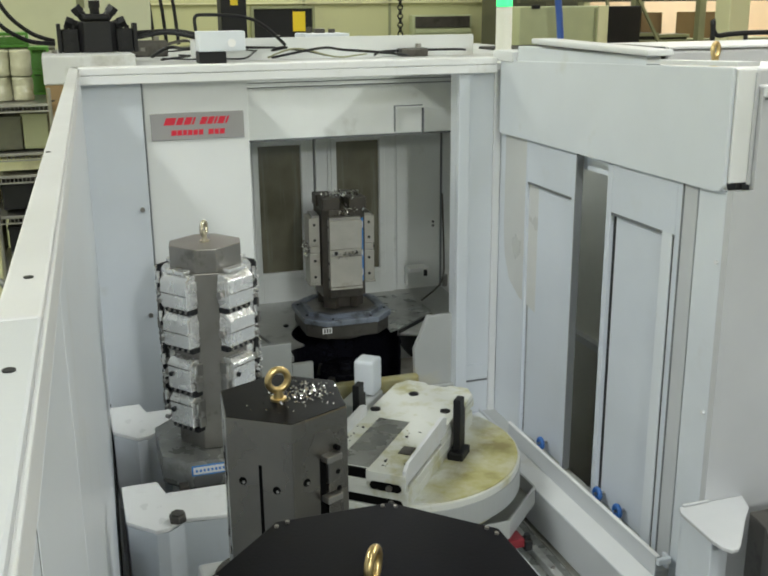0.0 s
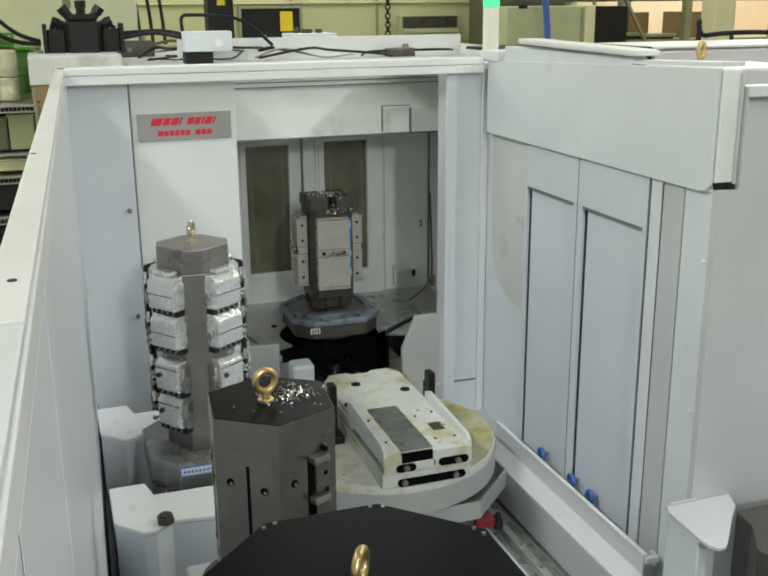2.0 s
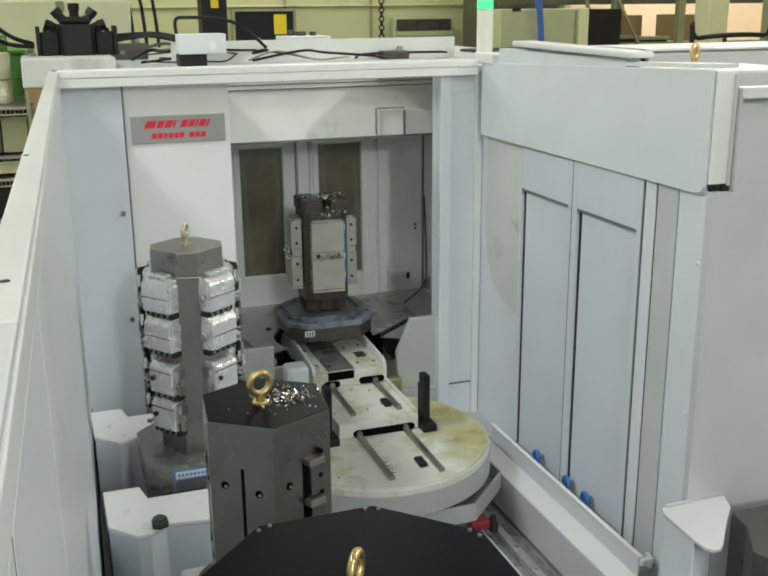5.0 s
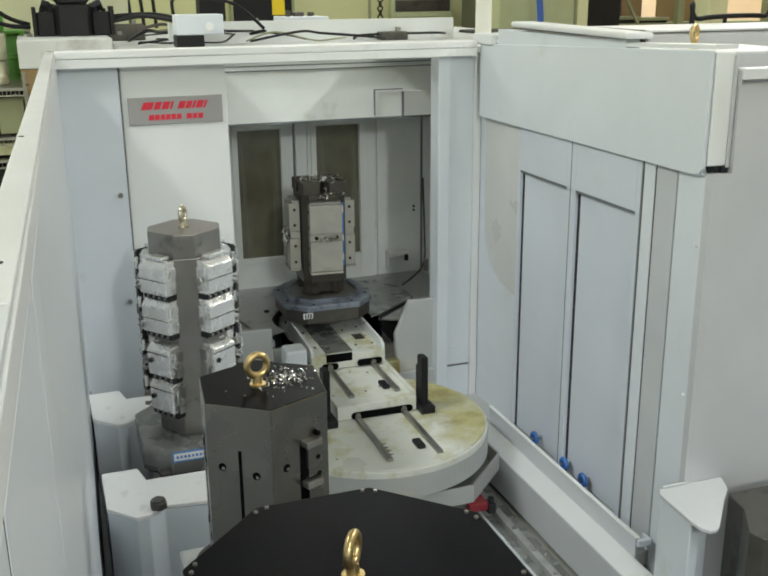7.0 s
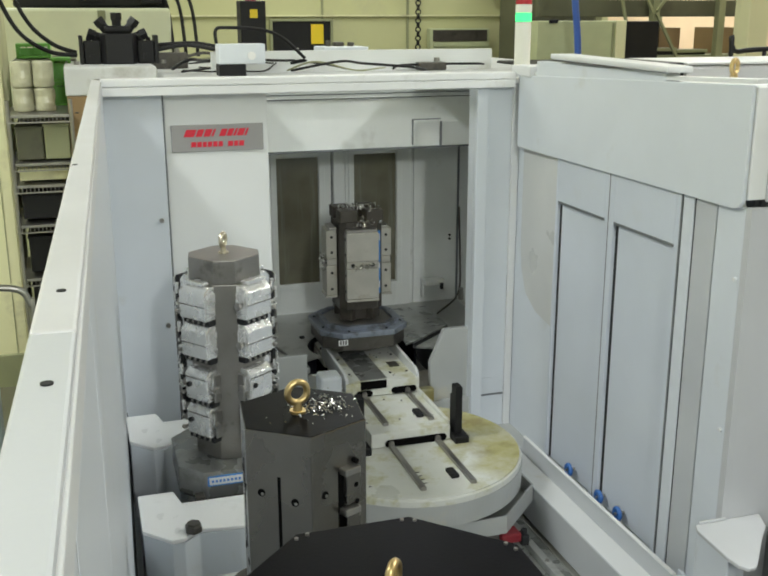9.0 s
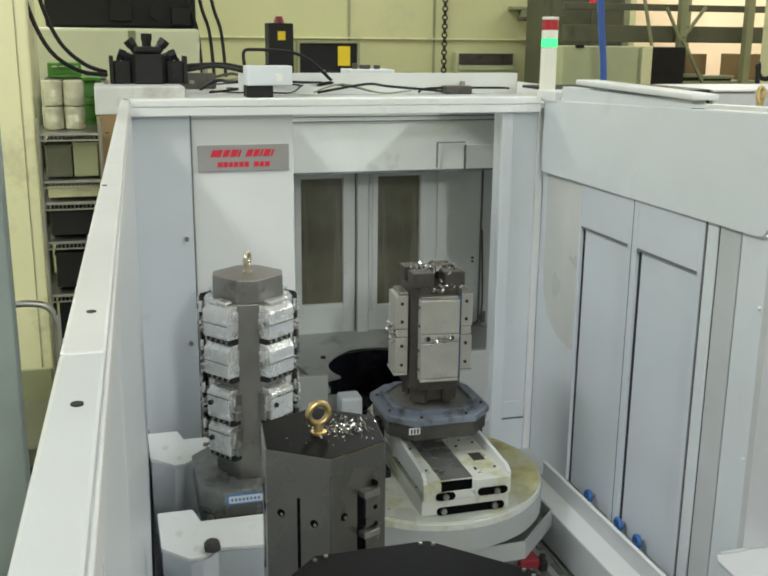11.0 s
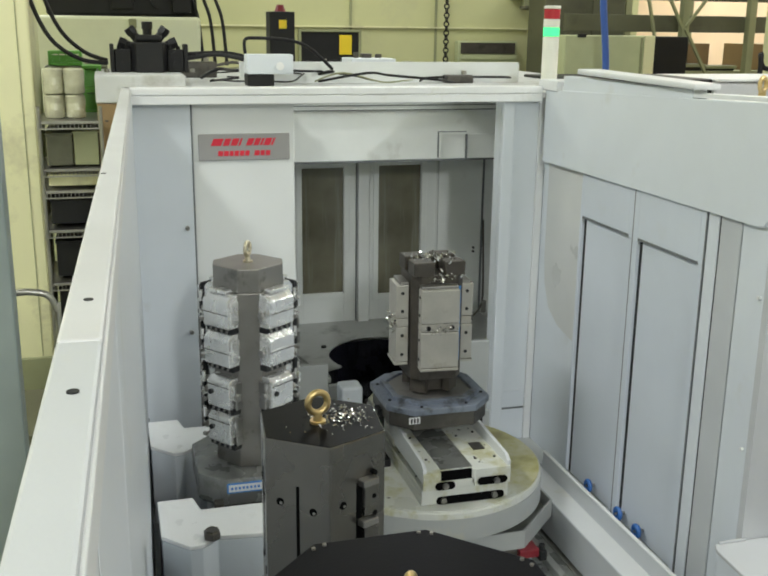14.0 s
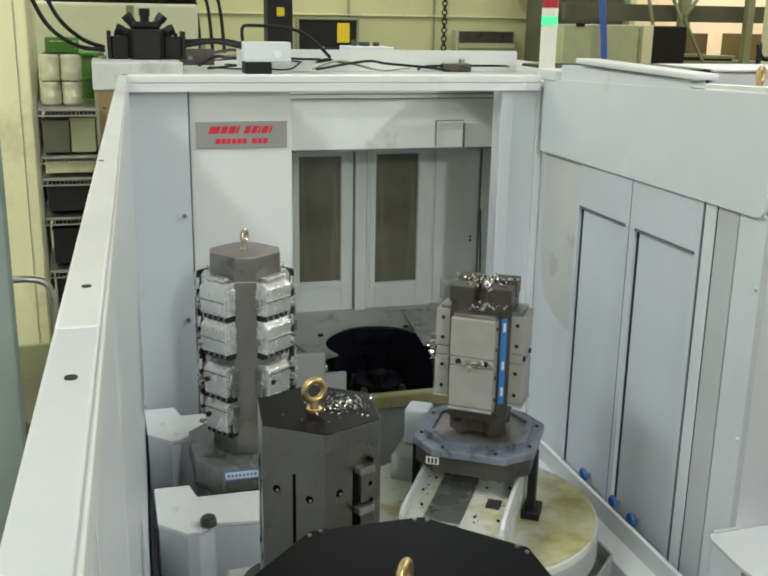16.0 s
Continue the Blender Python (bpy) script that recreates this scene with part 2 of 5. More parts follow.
def cut_square(cx, cy, hx, hy, c):
    return [(cx - hx + c, cy - hy), (cx + hx - c, cy - hy), (cx + hx, cy - hy + c), (cx + hx, cy + hy - c),
            (cx + hx - c, cy + hy), (cx - hx + c, cy + hy), (cx - hx, cy + hy - c), (cx - hx, cy - hy + c)]


def cyl(c, r, h, axis="z", n=24, r2=None, bevel=0.0):
    """A cylinder or cone from the base centre c along +axis."""
    bm = bmesh.new()
    bmesh.ops.create_cone(bm, cap_ends=True, segments=n, radius1=r, radius2=r if r2 is None else r2, depth=h)
    turn = {"z": Matrix(), "x": Matrix.Rotation(radians(90), 4, "Y"), "y": Matrix.Rotation(radians(-90), 4, "X")}[axis]
    bmesh.ops.transform(bm, matrix=Matrix.Translation(c) @ turn @ Matrix.Translation((0, 0, h / 2)), verts=bm.verts)
    if bevel:
        es = [e for e in bm.edges if any(len(f.verts) > 4 for f in e.link_faces)]
        bmesh.ops.bevel(bm, geom=es, offset=bevel, segments=2, profile=0.5, affect="EDGES")
    return bm


def torus(c, r, t, m=None, n=28, k=12):
    bm = bmesh.new()
    rows = []
    for i in range(n):
        a = 2 * math.pi * i / n
        rows.append([bm.verts.new(((r + t * math.cos(2 * math.pi * j / k)) * math.cos(a), t * math.sin(2 * math.pi * j / k),
                                   (r + t * math.cos(2 * math.pi * j / k)) * math.sin(a))) for j in range(k)])
    for i in range(n):
        for j in range(k):
            bm.faces.new((rows[i][j], rows[i][(j + 1) % k], rows[(i + 1) % n][(j + 1) % k], rows[(i + 1) % n][j]))
    bmesh.ops.transform(bm, matrix=Matrix.Translation(c) @ (m or Matrix()), verts=bm.verts)
    bmesh.ops.recalc_face_normals(bm, faces=bm.faces[:])
    for f in bm.faces:
        f.smooth = True
    return bm


def hose(points, r, k=8, sub=8):
    """A round hose along a smooth line through the points."""
    p = [Vector(q) for q in points]
    line = []
    for i in range(len(p) - 1):
        a, b, c, d = p[max(i - 1, 0)], p[i], p[i + 1], p[min(i + 2, len(p) - 1)]
        for s in range(sub):
            t = s / sub
            line.append(0.5 * ((2 * b) + (c - a) * t + (2 * a - 5 * b + 4 * c - d) * t * t + (3 * b - a - 3 * c + d) * t ** 3))
    line.append(p[-1])
    bm = bmesh.new()
    rows = []
    for i, q in enumerate(line):
        way = (line[min(i + 1, len(line) - 1)] - line[max(i - 1, 0)]).normalized()
        side = way.cross(Vector((0.13, 0.27, 0.95))).normalized()
        up = side.cross(way)
        rows.append([bm.verts.new(q + r * (math.cos(2 * math.pi * j / k) * side + math.sin(2 * math.pi * j / k) * up)) for j in range(k)])
    for u, v in zip(rows, rows[1:]):
        for j in range(k):
            bm.faces.new((u[j], u[(j + 1) % k], v[(j + 1) % k], v[j]))
    bm.faces.new(rows[0][::-1])
    bm.faces.new(rows[-1])
    bmesh.ops.recalc_face_normals(bm, faces=bm.faces[:])
    for f in bm.faces:
        f.smooth = True
    return bm


def join(*bms):
    out = bmesh.new()
    for b in bms:
        me = bpy.data.meshes.new("joined")
        b.to_mesh(me)
        b.free()
        out.from_mesh(me)
        bpy.data.meshes.remove(me)
    return out


def turned(bm, m):
    bmesh.ops.transform(bm, matrix=m, verts=bm.verts)
    return bm


def thing(name, at, label, category, group="", kind=""):
    ob = new(name)
    ob.location = at
    ob.empty_display_size = 0.05
    return tagged(ob, label, category, group, kind)


def part(name, bm, mat, parent=None, label="", local=False):
    """One mesh under a thing or a part; places are in the world unless local."""
    if parent is not None and not local:
        top = parent
        while top.parent:
            top = top.parent
        bmesh.ops.translate(bm, vec=-Vector(top.location), verts=bm.verts)
    me = bpy.data.meshes.new(name)
    bm.to_mesh(me)
    bm.free()
    me.materials.append(mat)
    ob = new(name, me)
    if parent is not None:
        ob.parent = parent
    return tagged(ob, label)


def setting(name, bm, mat, label, category):
    return tagged(part(name, bm, mat), label, category, kind="structure")


def chips(n, spread, z, seed, size=0.006, level=0.006, squash=1.0):
    """A heap of curled chips as one mesh."""
    rnd = random.Random(seed)
    bm = bmesh.new()
    for i in range(n):
        x, y = rnd.gauss(0, spread), rnd.gauss(0, spread * squash)
        s = size * rnd.uniform(0.5, 1.4)
        m = pose(x, y, z + rnd.random() * level, rnd.uniform(0, 360), rnd.uniform(0, 360), rnd.uniform(0, 360))
        a = [bm.verts.new(m @ Vector(q)) for q in ((-s, -s * 0.4, 0), (0, -s * 0.4, s * 0.35), (s, -s * 0.4, 0), (s, s * 0.4, 0), (0, s * 0.4, s * 0.4), (-s, s * 0.4, 0))]
        bm.faces.new((a[0], a[1], a[4], a[5]))
        bm.faces.new((a[1], a[2], a[3], a[4]))
    return bm


def frame_xz(x0, x1, z0, z1, y0, y1, w, bevel=0.002):
    """A rectangular frame that stands in the xz plane."""
    return join(box(x0, x0 + w, y0, y1, z0, z1, bevel), box(x1 - w, x1, y0, y1, z0, z1, bevel),
                box(x0 + w, x1 - w, y0, y1, z1 - w, z1, bevel), box(x0 + w, x1 - w, y0, y1, z0, z0 + w, bevel))

# ---- the hall ----
floor = setting("floor", box(-4, 10, -9, 11, -0.1, 0), FLOORM, "worn grey concrete factory floor", "floor")
setting("ceiling", box(-4.2, 10.2, -9.2, 11.2, 6.0, 6.15), CEIL, "grey sheet metal factory roof", "ceiling")
setting("wall_south", box(-4.2, 10.2, -9.15, -9.0, 0, 6), WALLY, "pale yellow green painted factory wall", "wall")
setting("wall_west", box(-4.15, -4.0, -9, 11, 0, 6), WALLY, "pale yellow green painted factory wall", "wall")
setting("wall_east", box(10.0, 10.15, -9, 11, 0, 6), PEACH, "peach painted factory wall", "wall")
wall_n = setting("wall_north", box(-4, 5.55, 9.75, 9.9, 0, 6), WALLY, "pale yellow green panelled factory wall with seams", "wall")
for i, x in enumerate((-2.6, -1.0, 0.7, 2.37, 3.26, 4.9)):
    part("wall_seam", box(x - 0.012, x + 0.012, 9.735, 9.748, 0, 6), GREENST if i in (3, 4) else WALLC, wall_n)
part("wall_rib", box(-4, 5.5, 9.72, 9.745, 2.46, 2.475), WALLC, wall_n)
setting("wall_far", box(5.0, 10.0, 10.8, 11.0, 0, 6), PEACH, "bright peach painted far wall", "wall")


def lamp_fixture(x, y, z):
    ob = thing("fluorescent_fixture", (x, y, z), "white steel fluorescent fixture hung from the roof", "ceiling light", "ceiling lights")
    part("housing", join(box(-0.3, 0.3, -1.3, 1.3, 0.05, 0.12, 0.01), box(-0.3, 0.3, -1.3, -1.25, 0, 0.05), box(-0.3, 0.3, 1.25, 1.3, 0, 0.05)), WHITEGREEN, ob, local=True)
    for sx in (-1.0, 1.0):
        part("hanger", cyl((0, sx, 0.12), 0.008, 6.0 - z - 0.12, n=8), STEEL, ob, local=True)
    return ob


for lx, ly, lw in LAMPS:
    lamp_fixture(lx, ly, 4.93)

# ---- the enclosure ----
XL, XR, YB, ZT = 0.0, 1.76, 3.85, 2.235
LEAN = Matrix(((1, 0.034, 0, -0.056), (0, 1, 0, 0), (0, 0, 1, 0), (0, 0, 0, 1)))
left = setting("wall_enclosure_left", turned(box(-0.030, -0.006, -1.2, YB, 0.0, ZT - 0.03, 0.002), LEAN), WHITE, "white enamelled sheet metal guard wall", "guard wall")
part("inner_panel", turned(box(-0.006, 0.0, -1.0, 0.50, 0.1, ZT - 0.045, 0.002), LEAN), WHITE, left)
part("inner_panel", turned(box(-0.006, 0.0, 0.506, 0.945, 0.1, ZT - 0.045, 0.002), LEAN), WHITE, left)
part("inner_panel", turned(box(-0.006, 0.0, 0.951, YB, 0.1, ZT - 0.045, 0.002), LEAN), WHITE, left)
for y in (0.50, 0.945):
    part("panel_seam", turned(box(-0.0058, -0.0004, y, y + 0.006, 0.1, ZT - 0.045), LEAN), GASKET, left)
part("cover_slot", turned(box(0.0, 0.003, 2.55, 3.78, 0.72, 0.93), LEAN), GASKET, left)
rail = thing("guard_rail", (0.0, 1.3, ZT), "white painted folded steel capping rail with screw holes", "rail")
part("cap", turned(box(-0.036, -0.002, 0.7325, YB + 0.01, ZT - 0.008, ZT, 0.003), LEAN), RAILG, rail)
# the near piece is greyer: light falling off towards the front, put into colour
part("cap", turned(box(-0.036, -0.002, -1.2, 0.7315, ZT - 0.008, ZT - 0.0003, 0.003), LEAN), JAMBG, rail, "near capping piece, greyed for weaker light")
part("cap_lip", turned(box(-0.008, 0.0004, -1.2, YB - 0.06, ZT - 0.045, ZT - 0.009, 0.002), LEAN), RAILW, rail)
for x, y in ((-0.0447, 0.845), (-0.0519, 0.622), (-0.030, 1.60), (-0.02, 2.5)):
    part("screw_hole", cyl((x, y, ZT - 0.002), 0.0042, 0.0028, n=14), GASKET, rail)

back = setting("wall_enclosure_back", join(box(0.06, 0.29, YB, YB + 0.02, 0.0, ZT - 0.05, 0.002)), WHITE, "white sheet metal back panel with a hemmed edge", "guard wall")
for z in (1.69, 1.26):
    part("screw", cyl((0.262, YB - 0.014, z), 0.009, 0.02, "y", 12), STEEL2, back)
part("gap", box(0.287, 0.296, YB + 0.004, YB + 0.03, 0.0, ZT - 0.06), SEAM, back)

crossbar = thing("cross_rail", (0.9, YB, ZT), "bright white enamelled steel beam across the opening", "rail")
part("beam", box(0.045, XR - 0.03, YB - 0.06, YB + 0.03, ZT - 0.028, ZT, 0.004), COVERW, crossbar)
part("beam_lip", box(0.07, XR - 0.03, YB - 0.058, YB - 0.045, ZT - 0.062, ZT - 0.029, 0.003), COVERW, crossbar)

# machine front: sign panel, opening and corner post
front = setting("wall_machine_front", box(0.297, 0.697, YB + 0.02, YB + 0.06, 0.0, ZT - 0.03, 0.003), SIGNW, "cream white enamelled machine front panel", "machine panel")
part("return_edge", box(0.665, 0.697, YB + 0.06, YB + 0.10, 0.0, ZT - 0.03), SIGNW, front)
sign = thing("name_plate", (0.5, YB + 0.02, 2.0), "brushed grey metal plate printed with red bars", "sign")
part("plate", box(0.318, 0.677, YB + 0.012, YB + 0.02, 1.95, 2.054, 0.002), PLATE, sign)


def slanted(x0, x1, z0, z1, y, lean=0.012):
    bm = box(x0, x1, y - 0.0015, y, z0, z1)
    for v in bm.verts:
        v.co.x += lean * (v.co.z - z0) / max(z1 - z0, 1e-6)
    return bm


for x0, x1 in ((0.365, 0.405), (0.411, 0.435), (0.441, 0.467), (0.472, 0.480), (0.502, 0.526), (0.531, 0.552), (0.557, 0.566), (0.571, 0.596), (0.601, 0.609)):
    part("red_bar", slanted(x0, x1, 2.008, 2.036, YB + 0.0118), REDBRIGHT, sign)
for x0, x1 in ((0.392, 0.412), (0.415, 0.433), (0.437, 0.452), (0.456, 0.473), (0.477, 0.494), (0.498, 0.515), (0.535, 0.555), (0.559, 0.575), (0.579, 0.598)):
    part("red_bar", slanted(x0, x1, 1.968, 1.988, YB + 0.0118, 0.002), REDBRIGHT, sign)

post = setting("wall_corner_post", join(box(1.573, 1.60, YB + 0.0, YB + 0.06, 0.0, ZT - 0.03), box(1.573, 1.625, YB - 0.03, YB + 0.0, 0.62, ZT - 0.05, 0.004), box(1.625, 1.742, YB - 0.004, YB + 0.02, 0.62, ZT - 0.05, 0.002)), WHITE, "white sheet metal corner post", "guard wall")
part("fold", box(1.742, 1.776, YB - 0.012, YB, 0.62, ZT - 0.05, 0.004), RAILW, post)
part("drip_edge", box(1.60, 1.74, YB - 0.008, YB - 0.004, 0.79, 0.797), SEAM, post)
part("latch_plate", box(1.62, 1.715, YB - 0.008, YB - 0.004, 0.80, 0.875, 0.001), WHITE, post)

# inside the machine mouth
IY = 4.72
inner = setting("wall_machine_inner", join(box(0.60, 2.02, IY, IY + 0.03, 0.6, 2.3), box(2.0, 2.02, YB + 0.06, IY, 0.6, 2.17), box(0.60, 0.62, YB + 0.1, IY, 0.6, 2.17)), INNER, "grey white sheet metal interior wall", "machine panel")
head = thing("inner_hood", (1.3, 4.35, 2.0), "grey white sheet metal hood inside the machine mouth", "machine hood")
part("hood_panel", box(0.63, 1.79, 4.34, 4.40, 1.865, 2.10, 0.004), HOODW, head)
for k, (z0, z1, y0) in enumerate(((2.10, 2.121, 4.332), (2.121, 2.138, 4.326), (2.138, 2.153, 4.318), (2.153, 2.176, 4.308))):
    part("hood_step", box(0.63, 1.79, y0, 4.40, z0 + 0.002, z1, 0.003), HOODW, head)
part("recess", join(box(1.466, 1.475, 4.325, 4.34, 1.88, 1.995), box(1.475, 1.60, 4.325, 4.34, 1.985, 1.995), box(1.60, 1.78, 4.328, 4.34, 1.872, 1.985, 0.002)), HOODW, head)
# thin dark lines drawn as the shade under the steps and round the recess
for z, y in ((2.0985, 4.330), (2.1195, 4.324), (2.1365, 4.316), (2.1515, 4.306)):
    part("hood_shade_line", box(0.63, 1.79, y, y + 0.004, z, z + 0.003), SEAM, head)
part("recess_shade_line", join(box(1.462, 1.466, 4.326, 4.34, 1.88, 1.999), box(1.466, 1.60, 4.326, 4.34, 1.995, 1.999), box(1.60, 1.604, 4.32, 4.34, 1.872, 1.985)), SEAM, head)
part("lip", box(0.70, 1.79, 4.332, 4.34, 1.863, 1.872), SEAM, head)
part("clip", box(0.92, 1.03, 4.28, 4.307, 2.155, 2.168, 0.003), INNER, head)
for x in (1.34, 1.365):
    part("bolt", cyl((x, 4.298, 2.162), 0.008, 0.012, "y", 10), GASKET, head)


def window_door(x0, x1, px0, px1, z0, z1):
    ob = thing("machine_door", (0.5 * (x0 + x1), IY - 0.02, 1.0), "grey white sliding machine door with dusty brown window", "machine door", "machine doors")
    part("panel", join(box(x0, px0, IY - 0.022, IY - 0.002, 0.9, 1.88, 0.002), box(px1, x1, IY - 0.022, IY - 0.002, 0.9, 1.88, 0.002),
                       box(px0, px1, IY - 0.022, IY - 0.002, z1, 1.88, 0.002), box(px0, px1, IY - 0.022, IY - 0.002, 0.9, z0, 0.002)), INNER, ob)
    part("window_pane", box(px0, px1, IY - 0.008, IY - 0.003, z0, z1), BROWN, ob)
    part("window_frame", frame_xz(px0 - 0.03, px1 + 0.03, z0 - 0.03, z1 + 0.03, IY - 0.03, IY - 0.021, 0.028), INNER, ob)
    return ob


window_door(0.84, 1.160, 0.886, 1.097, 1.15, 1.79)
window_door(1.233, 1.58, 1.280, 1.502, 1.13, 1.795)
rib = thing("door_post", (1.2, IY - 0.03, 1.0), "grey white post between the two sliding doors", "post")
part("post", box(1.168, 1.226, IY - 0.045, IY - 0.002, 0.9, 1.88, 0.004), INNER, rib)
part("post_seam", box(1.161, 1.167, IY - 0.015, IY - 0.003, 0.9, 1.88), SEAM, rib)
sidep = thing("side_panel", (1.7, IY, 1.0), "grey white side panel with fittings and a thin cable", "panel")
part("panel", box(1.60, 1.84, IY - 0.012, IY - 0.002, 0.95, 1.86, 0.002), INNER, sidep)
part("gap", box(1.84, 1.848, IY - 0.02, IY - 0.004, 0.95, 2.2), SEAM, sidep)
for z in (1.35, 1.33):
    part("bolt", cyl((1.80, IY - 0.02, z), 0.006, 0.012, "y", 10), GASKET, sidep)
nozzle = thing("coolant_nozzle", (1.68, 4.6, 1.15), "small grey white bracket with a bent coolant pipe", "nozzle")
part("bracket", join(box(1.64, 1.75, 4.62, 4.70, 1.105, 1.128, 0.003), box(1.64, 1.648, 4.66, 4.70, 1.03, 1.105, 0.002)), SIGNW, nozzle)
part("bracket_pin", cyl((1.72, 4.60, 1.09), 0.01, 0.03, n=10), GASKET, nozzle)
part("pipe", hose([(1.66, 4.5, 0.99), (1.76, 4.52, 1.05), (1.82, 4.6, 1.09), (1.845, 4.66, 1.2), (1.845, 4.69, 1.5)], 0.005), STEEL, nozzle)
part("elbow", cyl((1.82, 4.58, 1.03), 0.014, 0.06, n=12), STEEL2, nozzle)

# tray round the pit and the pit itself
PC = (1.165, 4.2)


def tray_plate():
    """A sheet with a round cut for the pallet."""
    bm = bmesh.new()
    n, r = 40, 0.25
    inner_pts, outer_pts = [], []
    for i in range(n + 1):
        a = radians(-28 + 236 * i / n)
        c, s = math.cos(a), math.sin(a)
        inner_pts.append((PC[0] + r * c, PC[1] + r * s))
        k = min(0.68 / abs(c) if c > 1e-6 else 0.50 / abs(c) if c < -1e-6 else 9, 0.51 / s if s > 1e-6 else 0.27 / -s if s < -1e-6 else 9)
        outer_pts.append((PC[0] + k * c, PC[1] + k * s))
    for z in (0.968, 0.975):
        va = [bm.verts.new((x, y, z + 0.06 * max(0, y - 4.35))) for x, y in inner_pts]
        vb = [bm.verts.new((x, y, z + 0.06 * max(0, y - 4.35))) for x, y in outer_pts]
        for i in range(n):
            bm.faces.new((va[i], va[i + 1], vb[i + 1], vb[i]))
    return bm


tray = thing("chip_tray", (1.155, 4.2, 0.9), "oily grey sheet metal tray with a round cutout", "tray")
part("sheet", tray_plate(), TRAYG, tray)
part("left_lip", box(0.74, 0.86, 3.93, 3.99, 0.955, 0.982, 0.004), TRAYG, tray)
part("right_lip", prism([(1.345, 4.06), (1.39, 4.085), (1.635, 4.285), (1.64, 4.62), (1.40, 4.62), (1.375, 4.35)], 0.992, 0.998, 0.001), GALV, tray)
for x, y in ((0.80, 3.96), (0.92, 4.36), (1.42, 4.42), (1.36, 4.40)):
    part("screw", cyl((x, y, 0.972), 0.013, 0.012, n=12), GASKET, tray)
part("strip", turned(box(-0.004, 0.004, -0.2, 0.2, 0, 0.016), pose(0.78, 4.22, 0.973, 0, 0, 12)), TRAYG, tray)
pit = thing("machine_pit", (1.155, 4.2, 0.5), "oily black cavity with the rotary table column", "machine cavity")
SHELL = [(PC[0] + r * math.cos(radians(a)), PC[1] + r * math.sin(radians(a))) for r, aa in ((0.255, range(-25, 206, 7)), (0.263, range(205, -26, -7))) for a in aa]
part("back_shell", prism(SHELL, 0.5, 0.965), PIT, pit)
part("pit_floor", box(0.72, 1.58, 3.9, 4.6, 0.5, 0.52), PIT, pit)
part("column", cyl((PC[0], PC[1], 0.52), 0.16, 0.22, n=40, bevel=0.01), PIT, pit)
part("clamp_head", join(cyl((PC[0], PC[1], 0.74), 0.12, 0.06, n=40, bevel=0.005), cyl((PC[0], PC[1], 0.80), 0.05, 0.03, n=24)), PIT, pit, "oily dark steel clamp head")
for i in range(4):
    part("cone", cyl((PC[0] + 0.13 * math.cos(radians(45 + 90 * i)), PC[1] + 0.13 * math.sin(radians(45 + 90 * i)), 0.74), 0.025, 0.05, n=16, r2=0.014), STEEL, pit)

cover_l = thing("mouth_cover", (0.78, YB, 0.9), "stepped white painted cover at the machine mouth", "cover", "mouth covers")
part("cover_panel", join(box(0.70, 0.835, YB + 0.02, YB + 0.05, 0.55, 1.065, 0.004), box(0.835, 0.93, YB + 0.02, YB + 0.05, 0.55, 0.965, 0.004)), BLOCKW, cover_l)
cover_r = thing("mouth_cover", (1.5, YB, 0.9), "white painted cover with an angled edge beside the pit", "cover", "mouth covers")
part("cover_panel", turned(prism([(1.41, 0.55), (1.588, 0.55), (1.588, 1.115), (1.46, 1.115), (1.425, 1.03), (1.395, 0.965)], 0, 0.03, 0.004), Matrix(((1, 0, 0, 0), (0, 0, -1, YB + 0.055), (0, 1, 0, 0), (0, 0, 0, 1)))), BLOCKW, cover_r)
flap = thing("black_wedge", (1.39, 4.085, 0.99), "black wedge below the tray edge", "flap")
part("flap", turned(prism([(0.0, 0.0), (0.315, 0.0), (0.26, -0.13), (0.12, -0.17), (0.03, -0.09)], 0.0, 0.004, 0.001), Matrix(((0.768, 0, 0.64, 1.39), (0.64, 0, -0.768, 4.082), (0, 1, 0, 0.9915), (0, 0, 0, 1)))), GASKET, flap)
sill = thing("mouth_sill", (1.15, YB, 0.75), "cream painted oily sill bar below the machine mouth", "sill")
part("bar", box(0.80, 1.40, YB - 0.03, YB + 0.015, 0.795, 0.865, 0.01), OILY, sill)
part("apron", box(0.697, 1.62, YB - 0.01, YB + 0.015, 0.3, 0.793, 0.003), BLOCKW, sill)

# right guard wall with its sliding doors
right = setting("wall_enclosure_right", join(box(XR + 0.018, XR + 0.05, 3.461, YB, 0.62, ZT - 0.02, 0.002), box(XR + 0.05, XR + 0.06, 2.4, 3.4, 1.86, 1.94)), WHITE, "white sheet metal guard wall", "guard wall")
# outline of a slightly darker patch below the header
DULL_PATCH = [(3.47, 1.22), (3.62, 1.245), (3.72, 1.30), (3.77, 1.40), (3.785, 1.52), (3.785, 1.918), (3.47, 1.918)]
part("dull_patch", turned(prism(DULL_PATCH, 0.0, 0.002), Matrix(((0, 0, 1, XR + 0.0155), (1, 0, 0, 0), (0, 1, 0, 0), (0, 0, 0, 1)))), DULLW, right, "slightly darker dull patch on the wall")
header = thing("door_header", (XR, 3.0, 2.1), "pale grey white enamelled door track cover box", "door header")
